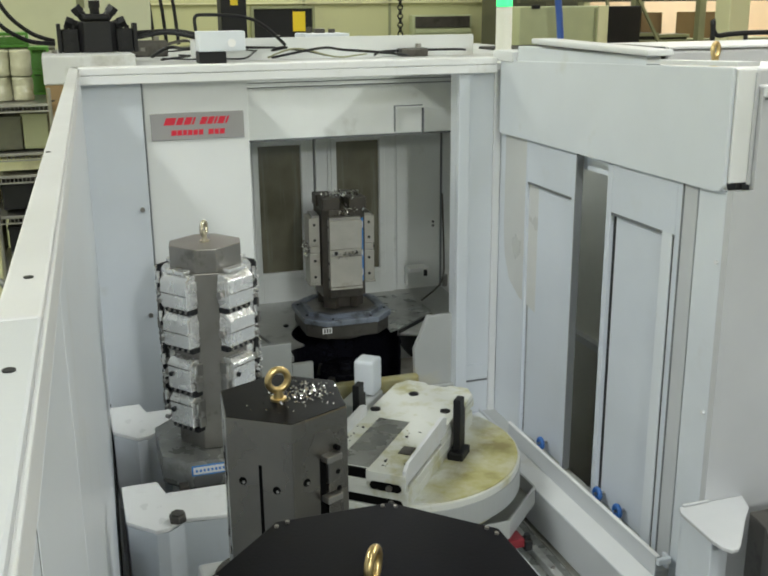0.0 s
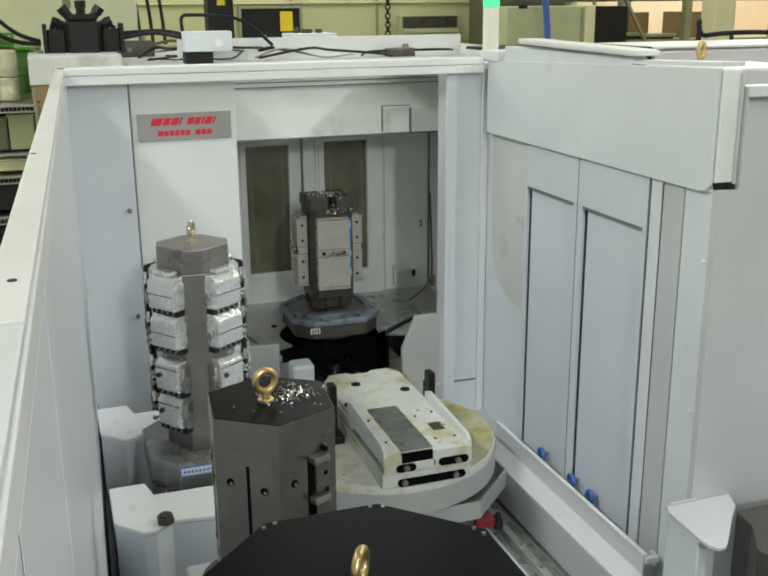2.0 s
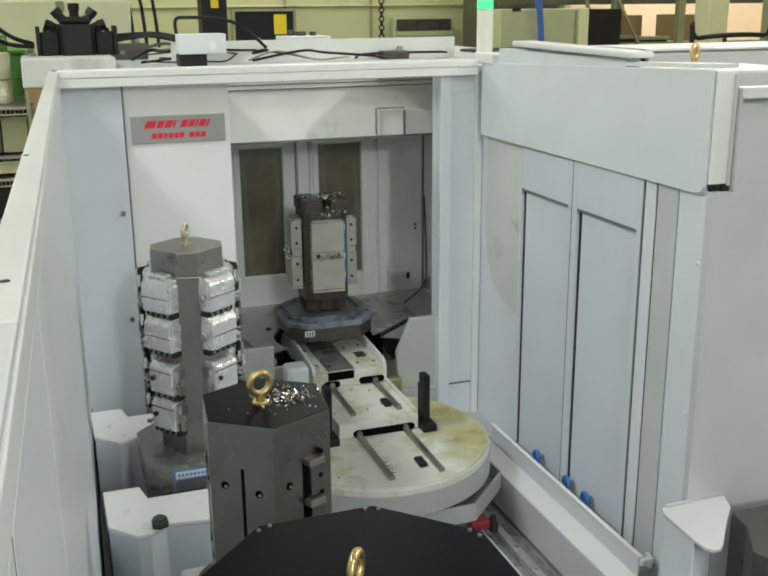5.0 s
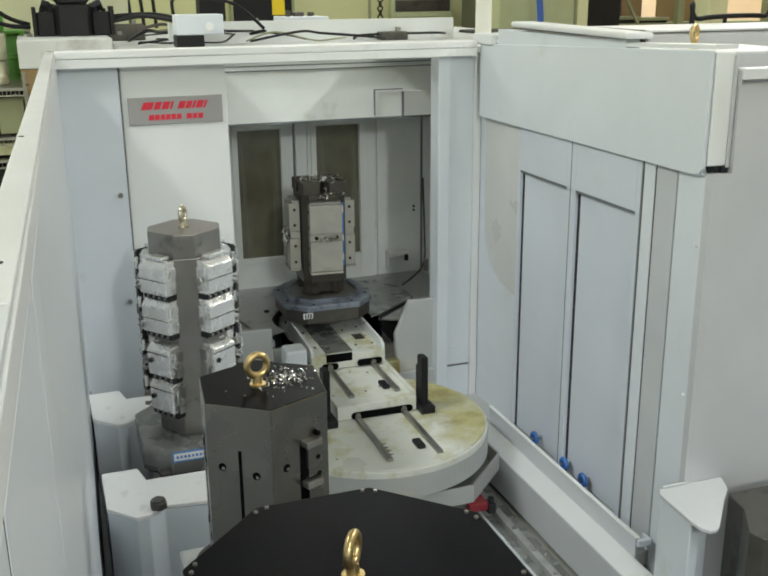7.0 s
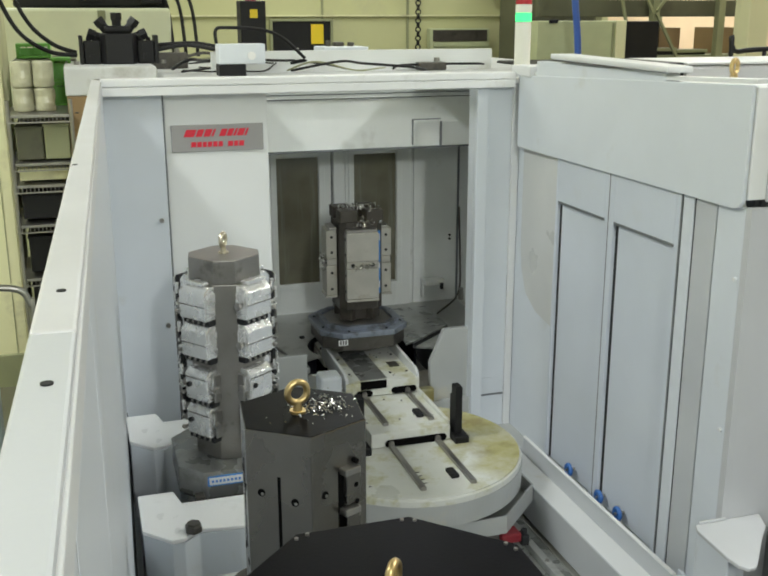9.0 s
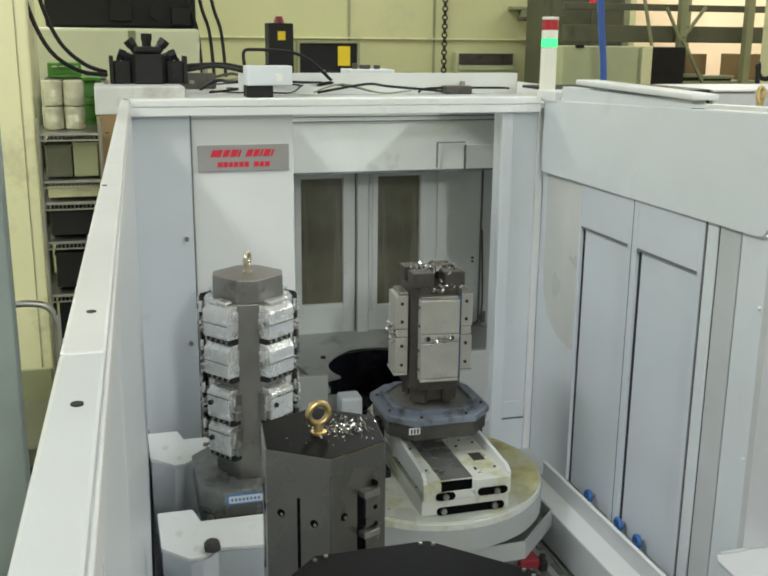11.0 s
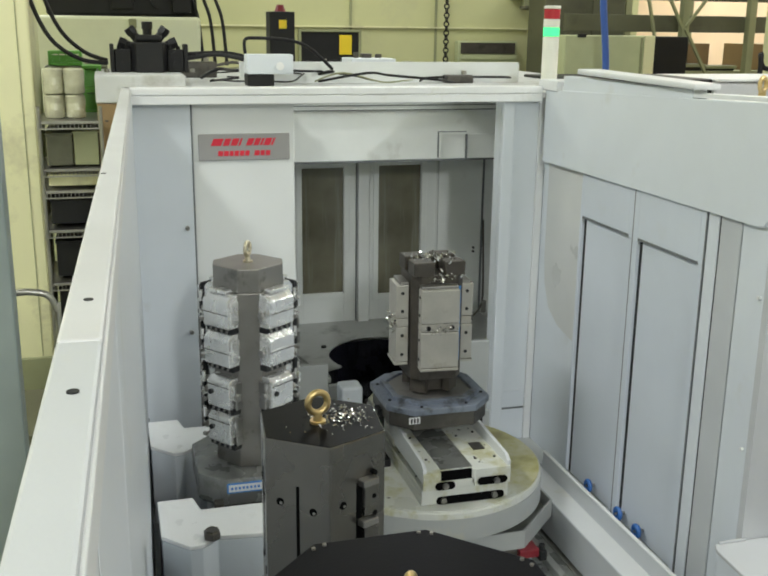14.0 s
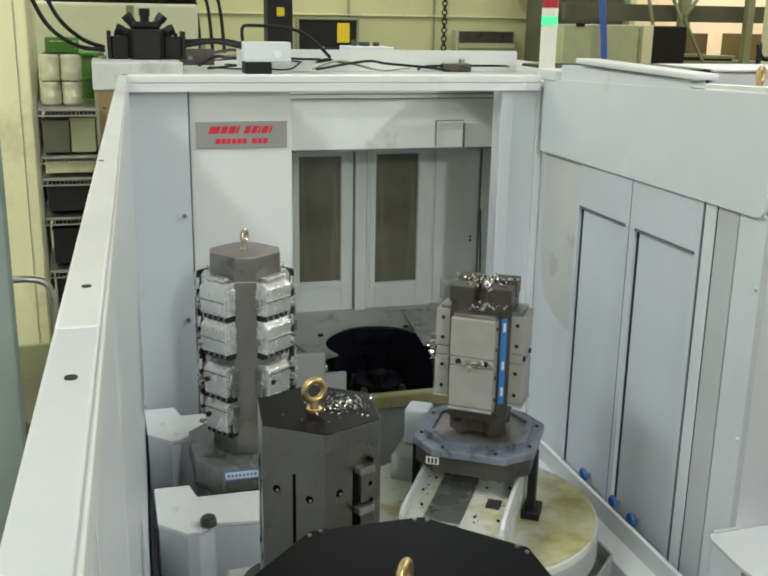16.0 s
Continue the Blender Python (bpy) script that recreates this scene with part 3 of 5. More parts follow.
part("face", turned(prism([(-3.80, 1.925), (-2.34, 1.925), (-2.315, 1.932), (-2.30, 1.95), (-2.30, 2.275), (-3.80, 2.222)], 0, 0.012, 0.003), Matrix(((0, 0, 1, XR - 0.012), (-1, 0, 0, 0), (0, 1, 0, 0), (0, 0, 0, 1)))), WHITE, header)
part("end_cap", box(XR + 0.002, XR + 0.064, 2.295, 2.31, 1.955, 2.27, 0.004), COVERW, header)
part("back_edge", box(XR + 0.058, XR + 0.070, 2.288, 2.2945, 1.95, 2.262, 0.002), PALEG, header)
part("strip_spacer", box(XR - 0.002, XR + 0.05, 2.74, 3.66, 2.225, 2.284, 0.003), WHITE, header)
part("roof_strip", turned(box(-0.022, 0.075, -3.50, -2.70, 0, 0.020, 0.006), Matrix(((1, 0, 0, XR - 0.004), (0, -1, 0, 0), (0, -0.015, 1, 2.246), (0, 0, 0, 1)))), RAILW, header)
part("top", turned(box(0.002, 0.075, -3.80, -2.30, 0, 0.012), Matrix(((1, 0, 0, XR - 0.002), (0, -1, 0, 0), (0, 0.035, 1, 2.358), (0, 0, 0, 1)))), RAILW, header)
part("corner_block", box(XR - 0.02, XR + 0.12, 3.68, 3.86, 2.22, 2.262, 0.004), RAILW, header)
part("roller", join(cyl((XR + 0.03, 2.32, 1.945), 0.02, 0.05, "x", 16), box(XR + 0.045, XR + 0.068, 2.29, 2.33, 1.930, 1.952)), GASKET, header)


def sliding_door(name_label, y0, y1, yp0, yp1, xoff):
    """A guard door; y0 is its near edge, yp0..yp1 the recessed panel."""
    ob = thing("sliding_door", (XR + xoff, 0.5 * (y0 + y1), 0.66), name_label, "sliding door", "guard doors")
    x0, x1 = XR + xoff, XR + xoff + 0.028
    zb, zt = 0.66, 1.93
    part("stile", box(x0, x1, yp1, y1, zb, zt, 0.002), DOORW, ob)
    part("stile", box(x0, x1, y0, yp0, zb, zt, 0.002), DOORW, ob)
    part("top_rail", box(x0, x1, yp0, yp1, 1.755, zt, 0.002), DOORW, ob)
    part("panel", box(x0 + 0.012, x1 - 0.003, yp0, yp1 - 0.02, zb, 1.745, 0.002), DOORW, ob)
    part("gasket", box(x0 + 0.014, x1 - 0.006, yp1 - 0.02, yp1, zb, 1.752), GASKET, ob, "black rubber edge strip")
    part("shadow_slot", box(x0 + 0.002, x1 - 0.006, yp0, yp1, 1.745, 1.754), SEAM, ob)
    part("edge_strip", box(x0 + 0.0, x1, y0 - 0.006, y0, zb, zt), SEAM, ob)
    return ob


DOOR_FAR = sliding_door("pale blue grey enamelled sliding guard door, far leaf", 3.05, 3.455, 3.075, 3.44, 0.004)
DOOR_NEAR = sliding_door("pale blue grey enamelled sliding guard door, near leaf", 2.61, 3.042, 2.635, 3.01, 0.002)
for ob, ys in ((DOOR_FAR, (3.205, )), (DOOR_NEAR, (2.965, 2.828))):
    for y in ys:
        wheel = part("roller_knob", join(torus((XR - 0.014, y, 0.705), 0.019, 0.009, pose(0, 0, 0, 0, 0, 90), 20, 8), cyl((XR - 0.018, y, 0.705), 0.015, 0.010, "x", 16)), BLUE, ob, "blue plastic roller")
        part("hub", cyl((XR - 0.026, y, 0.705), 0.006, 0.04, "x", 10), STEEL2, wheel)
part("jamb", box(XR + 0.003, XR + 0.03, 2.545, 2.60, 0.64, 1.93, 0.003), WHITE, right)
part("jamb", box(XR + 0.005, XR + 0.03, 2.434, 2.538, 0.64, 1.93, 0.004), JAMBG, right)
part("jamb_seam", box(XR + 0.008, XR + 0.02, 2.5385, 2.5445, 0.64, 1.93), GASKET, right)
part("jamb_seam", box(XR + 0.012, XR + 0.02, 2.428, 2.434, 0.64, 1.93), SEAM, right)
front_post = setting("wall_front_post", box(XR + 0.004, XR + 0.024, 2.30, 2.428, 0.0, 1.93, 0.004), WHITE, "white enamelled folded sheet metal post with screws", "guard wall")
for z in (1.722, 1.251, 0.87):
    part("screw", cyl((XR - 0.005, 2.316, z), 0.006, 0.009, "x", 12), RAILW, front_post)
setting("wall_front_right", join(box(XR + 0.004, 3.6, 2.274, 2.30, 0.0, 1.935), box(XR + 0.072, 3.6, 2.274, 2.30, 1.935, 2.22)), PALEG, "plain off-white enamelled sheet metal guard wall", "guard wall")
# two added walls out of view, which keep light off the lower parts
setting("wall_light_block_front", box(-0.06, 3.6, -0.68, -0.65, 0.0, 2.05, 0.002), WHITE, "unseen plain white wall added to block low light", "guard wall")
setting("wall_light_block_side", box(3.6, 3.63, -0.68, 2.30, 0.0, 2.05, 0.002), WHITE, "unseen plain white wall added to block low light", "guard wall")
rail_r = thing("guard_rail", (2.6, 2.29, 2.22), "white painted folded steel capping rail", "rail")
part("cap", box(XR + 0.074, 3.6, 2.262, 2.31, 2.195, 2.226, 0.003), RAILW, rail_r)
part("cap_seam", box(XR + 0.074, 3.6, 2.262, 2.266, 2.188, 2.194), SEAM, rail_r)
beyond = setting("wall_beyond_doors", box(2.06, 2.10, 2.32, 3.85, 0, 2.0), TUBE, "dim grey brown panel beyond the doors", "wall")
part("mid_bar", box(2.03, 2.06, 2.32, 3.85, 1.04, 1.07), SIGNW, beyond)

track = thing("door_track", (XR, 3.0, 0.5), "white painted steel door sill with a raised lip", "door track")
part("lip", box(1.700, 1.707, 2.41, 3.53, 0.60, 0.712, 0.002), JAMBG, track)
part("lip_bead", box(1.697, 1.711, 2.40, 3.53, 0.7125, 0.719, 0.002), COVERW, track)
part("channel", box(1.7075, XR + 0.05, 2.43, 3.845, 0.585, 0.640, 0.003), BLOCKW, track)
part("lip_tail", box(1.700, 1.707, 3.53, 3.845, 0.60, 0.652, 0.002), JAMBG, track)
part("flange", box(1.606, 1.6995, 2.28, 3.835, 0.628, 0.640, 0.002), RAILW, track)
part("flange_edge", box(1.599, 1.6055, 2.28, 3.74, 0.485, 0.642, 0.002), JAMBG, track)
part("end_tab", box(1.695, 1.745, 2.385, 2.40, 0.69, 0.714, 0.004), WHITE, track)
part("end_tab", box(1.735, 1.745, 2.40, 2.428, 0.665, 0.714, 0.003), WHITE, track)
part("end_block", box(1.60, XR - 0.03, 2.20, 2.275, 0.42, 0.60, 0.006), OILW, track)

bed = thing("shuttle_bed", (1.2, 2.0, 0.3), "white painted machine bed with guide ways and oily trough", "machine bed")
part("trough", box(0.62, XR - 0.06, -0.5, 3.82, 0.28, 0.40), TROUGH, bed)
part("guide_floor", box(1.44, 1.62, -0.5, 3.78, 0.40, 0.455, 0.003), GALV, bed)
part("guide_rail", box(1.515, 1.545, -0.5, 3.78, 0.455, 0.485, 0.003), TRAYG, bed, "oily steel guide rail")
part("guide_shadow", box(1.595, 1.625, -0.5, 3.78, 0.456, 0.462, 0.002), TROUGH, bed)
part("guide_cover", box(1.385, 1.435, -0.5, 3.78, 0.40, 0.505, 0.004), OILW, bed)
part("guide_lip", box(1.437, 1.445, -0.5, 3.78, 0.40, 0.512, 0.002), WHITE, bed)
tagged(part("chip_scatter", turned(chips(420, 0.5, 0.457, 21, 0.004, 0.003, 0.09), pose(1.53, 2.75, 0, 0, 0, 90)), CHIPS, bed, "scattered metal chips", local=False), kind="stuff")
part("left_rail", box(0.72, 0.76, -0.5, 3.78, 0.40, 0.53, 0.004), STEEL2, bed, "bare steel guide rail")
for i in range(32):
    part("cover_screw", cyl((1.412, 0.6 + i * 0.1, 0.505), 0.006, 0.004, n=10), GASKET, bed)
for i in range(18):
    part("rail_bolt", cyl((1.53, 0.7 + i * 0.16, 0.485), 0.008, 0.006, n=10), STEEL2, bed)

# shelf and fixture at the front right
shelf = thing("wall_bracket", (1.76, 2.15, 0.9), "white painted bracket box with a rounded shelf", "bracket")
part("shelf", prism([(1.672, 2.272), (1.655, 2.24), (1.646, 2.08), (1.651, 2.035), (1.668, 2.014), (1.69, 2.014), (1.708, 2.028), (1.814, 2.145), (1.87, 2.20), (1.90, 2.272)], 0.958, 0.97, 0.003), PALEG, shelf)
part("upstand", box(1.68, 1.775, 2.264, 2.2725, 0.9705, 0.978, 0.002), PALEG, shelf)
part("bracket_box", prism([(1.676, 2.270), (1.662, 2.24), (1.654, 2.085), (1.70, 2.105), (1.79, 2.18), (1.86, 2.270)], 0.0, 0.956, 0.006), WHITE, shelf)
dark = thing("fixture_block", (1.9, 2.05, 0.9), "dark oiled steel fixture block with bolt holes", "fixture block")
part("block", prism([(1.835, 2.155), (1.815, 2.06), (1.745, 1.95), (1.76, 1.905), (2.15, 1.88), (2.15, 2.155)], 0.70, 0.985, 0.003), STEEL, dark)
for x, z in ((1.80, 0.94), (1.81, 0.86), (1.88, 0.92), (1.89, 0.84), (1.81, 0.78)):
    part("bolt_hole", cyl((x, 1.887, z), 0.012, 0.02, "y", 14), BLACK, dark)
part("block_foot", box(1.85, 2.05, 1.97, 2.10, 0.0, 0.70), GREYBOX, dark)

# ---- shuttle carriage ----
PX, PY = 1.15, 3.413
CARRIAGE = thing("shuttle_carriage", (PX, PY, 0.0), "white painted pallet shuttle with an oil-stained round table", "pallet shuttle")


def wall_ring(outer, inner, z0, z1):
    """An upright closed wall between two plan outlines."""
    bm = bmesh.new()
    n = len(outer)
    rows = [[bm.verts.new((x, y, z)) for x, y in pts] for pts, z in ((outer, z0), (outer, z1), (inner, z1), (inner, z0))]
    for a, b in zip(rows, rows[1:] + rows[:1]):
        for k in range(n):
            bm.faces.new((a[k], a[(k + 1) % n], b[(k + 1) % n], b[k]))
    bmesh.ops.recalc_face_normals(bm, faces=bm.faces[:])
    return bm


part("base_tray", prism(cut_square(0.0, 0.0, 0.436, 0.402, 0.2), 0.598, 0.604), TROUGH, CARRIAGE, "grimy drip tray", local=True)
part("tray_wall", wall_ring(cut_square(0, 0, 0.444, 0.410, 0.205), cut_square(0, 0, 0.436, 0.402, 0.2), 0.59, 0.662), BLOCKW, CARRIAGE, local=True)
part("undercarriage", join(box(-0.42, 0.27, -0.4, 0.4, 0.42, 0.585, 0.01), cyl((0, 0, 0.606), 0.22, 0.02, n=40)), STEEL, CARRIAGE, local=True)
part("red_stop", box(0.215, 0.295, -0.425, -0.355, 0.552, 0.588, 0.006), RED, CARRIAGE, "red painted stop block", local=True)
part("stop_bracket", join(box(0.30, 0.33, -0.42, -0.37, 0.53, 0.57, 0.004), cyl((0.315, -0.40, 0.57), 0.012, 0.02, n=12)), GASKET, CARRIAGE, local=True)

R_T = 0.445
TC = (-0.016, -0.018)  # the disc sits slightly off the turning axis
TABLE = part("turntable", join(cyl((*TC, 0.695), R_T, 0.105, n=96, bevel=0.006), cyl((0, 0, 0.622), 0.37, 0.075, n=64)), OILW, CARRIAGE, "oil-yellowed white round table", local=True)
part("table_skirt", cyl((*TC, 0.690), R_T + 0.003, 0.085, n=96), BLOCKW, TABLE, local=True)
part("top_plate", prism([(TC[0] + 0.437 * math.cos(radians(a)), TC[1] + 0.437 * math.sin(radians(a))) for a in range(0, 360, 4)], 0.7995, 0.805, 0.002), TABLETOP, TABLE, "oil-soaked yellow and white top", local=True)
for x in (-0.085, 0.110):
    part("slide_rail", join(box(x - 0.011, x + 0.011, -0.39, 0.40, 0.806, 0.820, 0.002)), STEEL2, TABLE, "bare steel slide rail", local=True)
for x, y in ((0.06, -0.30), ):
    part("bumper", turned(box(-0.016, 0.016, -0.035, 0.035, 0.806, 0.822, 0.005), pose(x, y, 0, 0, 0, 0)), BLACK, TABLE, local=True)
for x, y in ((0.27, -0.20), (0.33, 0.16), (0.38, -0.1)):
    part("slot_bolt", turned(box(-0.006, 0.006, -0.012, 0.012, 0.80, 0.803, 0.001), pose(x, y, 0, 0, 0, 20)), BLACK, TABLE, local=True)
for i in range(4):
    part("scale_mark", box(-0.070, -0.052, -0.335 + 0.03 * i, -0.331 + 0.03 * i, 0.805, 0.8062), GASKET, TABLE, local=True)
for i in range(9):
    part("table_screw", cyl((-0.26 - 0.05 * (i % 3), -0.3 + 0.08 * i, 0.80), 0.006, 0.005, n=10), GASKET, TABLE, local=True)
for k in (-0.213, 0.196):
    part("side_stop", join(box(k - 0.014, k + 0.014, -0.02, 0.035, 0.80, 1.035, 0.004), box(k - 0.025, k + 0.035, -0.05, 0.05, 0.80, 0.835, 0.006),
                           box(k - 0.012, k + 0.012, 0.03, 0.055, 0.80, 0.985, 0.003)), BLACK, TABLE, "black steel side stop", local=True)
part("sensor_arm", join(box(-0.34, -0.225, 0.10, 0.30, 0.795, 0.90, 0.008), ), BLOCKW, TABLE, local=True)
part("sensor_box", box(-0.318, -0.228, 0.20, 0.295, 0.902, 1.05, 0.012), WHITE, TABLE, "white painted box", local=True)

# the two telescopic slides
def stadium(w, h, d):
    """A flat upright slot shape with round ends, facing -y."""
    pts = [(sx * (w - h) / 2 + h / 2 * math.cos(radians(a)), h / 2 * math.sin(radians(a))) for sx, a0 in ((1, -90), (-1, 90)) for a in range(a0, a0 + 181, 20)]
    return turned(prism(pts, 0.0, d), pose(0, 0, 0, 90, 0, 0))


MID = part("lower_slide", join(box(-0.166, 0.166, -0.385, 0.36, 0.842, 0.868, 0.004), box(-0.166, -0.135, -0.385, 0.36, 0.806, 0.842, 0.003), box(0.135, 0.166, -0.385, 0.36, 0.806, 0.842, 0.003),
                               box(0.156, 0.17, -0.385, 0.30, 0.868, 0.885, 0.003)), OILW, CARRIAGE, "oil-specked white telescopic slide", local=True)
for x in (-0.085, 0.110):
    part("slide_rail", box(x - 0.011, x + 0.011, -0.33, 0.36, 0.868, 0.882, 0.002), STEEL2, MID, "bare steel slide rail", local=True)
    for y in (-0.375, 0.0):
        part("slide_carriage", box(x - 0.028, x + 0.028, y, y + 0.06, 0.810, 0.842, 0.003), STEEL, MID, local=True)
    part("buffer", cyl((x, -0.412, 0.824), 0.011, 0.04, "y", 14), STEEL2, MID, local=True)
part("front_plate", box(-0.166, 0.166, -0.397, -0.3855, 0.808, 0.868, 0.002), OILW, MID, local=True)
part("front_slot", turned(stadium(0.26, 0.030, 0.003), pose(0.02, -0.398, 0.822)), DEEP, MID, "black rounded slot", local=True)
for i in range(14):
    part("screw", cyl((-0.15 + 0.07 * (i % 5), -0.28 + 0.19 * (i // 5) + 0.03 * (i % 2), 0.868), 0.004, 0.002, n=8), GASKET, MID, local=True)
part("bumper", box(0.062, 0.092, -0.29, -0.22, 0.868, 0.884, 0.005), BLACK, MID, local=True)

TOP = part("upper_slide", join(box(-0.166, 0.166, -0.395, 0.36, 0.915, 0.938, 0.003), prism([(-0.16, 0.36), (0.16, 0.36), (0.13, 0.41), (0.05, 0.41), (0.04, 0.39), (-0.04, 0.39), (-0.05, 0.41), (-0.13, 0.41)], 0.915, 0.938, 0.003),
                               box(-0.166, -0.11, -0.41, -0.39, 0.882, 0.938, 0.002), box(0.02, 0.166, -0.41, -0.39, 0.882, 0.938, 0.002), box(-0.17, 0.17, -0.05, 0.36, 0.89, 0.915)), OILW, CARRIAGE, "oil-specked white pallet fork", local=True)
for k in (-1, 1):
    part("side_wall", turned(prism([(-0.41, 0.90), (0.02, 0.90), (0.02, 0.975), (-0.02, 0.99), (-0.38, 0.972), (-0.41, 0.955)], -0.007, 0.007, 0.002), Matrix(((0, 0, 1, k * 0.160), (1, 0, 0, 0), (0, 1, 0, 0), (0, 0, 0, 1)))), RAILW, TOP, local=True)
part("front_plate", join(box(-0.166, -0.10, -0.415, -0.395, 0.872, 0.9375, 0.002), box(0.03, 0.166, -0.415, -0.395, 0.872, 0.9375, 0.002), box(-0.10, 0.03, -0.41, -0.395, 0.872, 0.900, 0.002)), OILW, TOP, local=True)
part("notch", box(-0.099, 0.029, -0.404, -0.3955, 0.9005, 0.936), DEEP, TOP, local=True)
part("front_slot", turned(stadium(0.075, 0.030, 0.003), pose(-0.085, -0.4165, 0.888)), DEEP, TOP, "black rounded slot", local=True)
part("front_slot", turned(stadium(0.115, 0.030, 0.003), pose(0.095, -0.4165, 0.890)), DEEP, TOP, "black rounded slot", local=True)
part("wear_strip", box(-0.095, 0.025, -0.392, 0.0, 0.939, 0.9415), PALTOP, TOP, "worn grey steel strip", local=True)
part("sensor_pad", box(0.08, 0.125, -0.26, -0.20, 0.9388, 0.943, 0.001), STEEL, TOP, local=True)
for x in (-0.085, 0.110):
    for y in (-0.385, 0.0):
        part("slide_carriage", box(x - 0.028, x + 0.028, y, y + 0.06, 0.878, 0.914, 0.003), STEEL, TOP, local=True)
    part("buffer", cyl((x, -0.430, 0.889), 0.011, 0.04, "y", 14), STEEL2, TOP, local=True)
for x, y in ((-0.12, -0.3), (-0.14, -0.2), (-0.12, -0.1), (0.06, -0.33), (0.135, -0.33), (0.06, -0.12), (0.135, -0.1)):
    part("screw", cyl((x, y, 0.938), 0.005, 0.004, n=10), GASKET, TOP, local=True)
for x, y in ((-0.142, 0.075), (0.118, 0.15), (-0.055, 0.27)):
    hole = part("locating_hole", join(cyl((x, y, 0.938), 0.020, 0.004, n=20), cyl((x, y, 0.942), 0.012, 0.003, n=6)), BLACK, TOP, "black counterbored bolt", local=True)
rnd = random.Random(12)
for i in range(22):
    x, y = rnd.choice((rnd.uniform(0.04, 0.14), rnd.uniform(-0.145, -0.105))), rnd.uniform(-0.37, -0.06)
    part("oil_spot", cyl((x, y, 0.938), rnd.uniform(0.002, 0.0045), 0.0008, n=8), GASKET if i % 3 else OILY, TOP, local=True)


# ---- pallets and fixture towers ----
def bars(n, w, h, gap, depth=0.0015):
    """A row of upright bars from the origin along +x, standing on z=0."""
    return join(*[box(i * (w + gap), i * (w + gap) + w, -depth, 0, 0, h) for i in range(n)])


def add_pallet(ob, z_top=0.12, half=0.205):
    """A machining pallet whose underside is at z=0."""
    part("pallet_body", prism(cut_square(0, 0, half, half, 0.075), 0.03, z_top - 0.045, 0.004), STEEL, ob, "oiled dark steel pallet body", local=True)
    part("pallet_plate", join(prism(cut_square(0, 0, half + 0.012, half + 0.012, 0.085), z_top - 0.045, z_top - 0.018, 0.004), wall_ring(cut_square(0, 0, half - 0.022, half - 0.022, 0.078), cut_square(0, 0, half - 0.044, half - 0.044, 0.07), z_top - 0.019, z_top)), PALLET, ob, "blue grey steel pallet plate", local=True)
    part("pallet_floor", prism(cut_square(0, 0, half - 0.045, half - 0.045, 0.07), z_top - 0.0185, z_top - 0.010), STEELM, ob, "oily dark steel clamping face", local=True)
    part("pallet_foot", cyl((0, 0, 0), 0.13, 0.03, n=40), STEEL, ob, local=True)
    for i, (x, y) in enumerate(cut_square(0, 0, half - 0.022, half - 0.022, 0.09)):
        part("bolt", cyl((x * 1.07, y * 1.07, z_top - 0.018), 0.006, 0.004, n=12), GASKET, ob, local=True)


def add_plain_pallet(ob, half=0.19):
    part("pallet_body", prism(cut_square(0, 0, half, half, 0.075), 0.03, 0.12, 0.004), PALTOP, ob, "oily grey steel pallet", local=True)
    part("pallet_edge", prism(cut_square(0, 0, half - 0.012, half - 0.012, 0.07), 0.018, 0.031), GASKET, ob, local=True)
    part("pallet_foot", cyl((0, 0, 0), 0.13, 0.019, n=40), STEEL, ob, local=True)


PALLET_BASE = 0.982
P1 = thing("tombstone_pallet", (PX, 4.205, PALLET_BASE), "blue grey pallet with a dark tower of grey plates", "fixture pallet")
add_pallet(P1, 0.135, 0.194)
part("number_tag", turned(box(-0.022, 0.022, -0.002, 0, 0, 0.026), pose(-0.118, -0.1945, 0.058)), PRINTW, P1, "white tag", local=True)
part("tag_bars", turned(bars(3, 0.006, 0.018, 0.006), pose(-0.133, -0.1966, 0.062)), BLACK, P1, local=True)
Z0 = 0.135
TH = 0.50
part("tower_core", prism(cut_square(0, 0, 0.10, 0.10, 0.028), Z0 + 0.055, Z0 + TH - 0.04, 0.003), BROWNST, P1, "oiled dark steel tower", local=True)
part("tower_stem", prism(cut_square(0, 0, 0.062, 0.062, 0.03), Z0, Z0 + 0.056), BROWNST, P1, local=True)
for i in range(4):
    part("tower_leg", turned(box(-0.033, 0.033, -0.102, -0.072, Z0, Z0 + 0.0555, 0.002), pose(0, 0, 0, 0, 0, 45 + 90 * i)), BROWNST, P1, local=True)
for sx, sy in ((-1, -1), (1, -1), (1, 1), (-1, 1)):
    part("top_block", box(sx * 0.06 - 0.04, sx * 0.06 + 0.04, sy * 0.06 - 0.04, sy * 0.06 + 0.04, Z0 + TH - 0.041, Z0 + TH + 0.012, 0.004), BROWNST, P1, local=True)
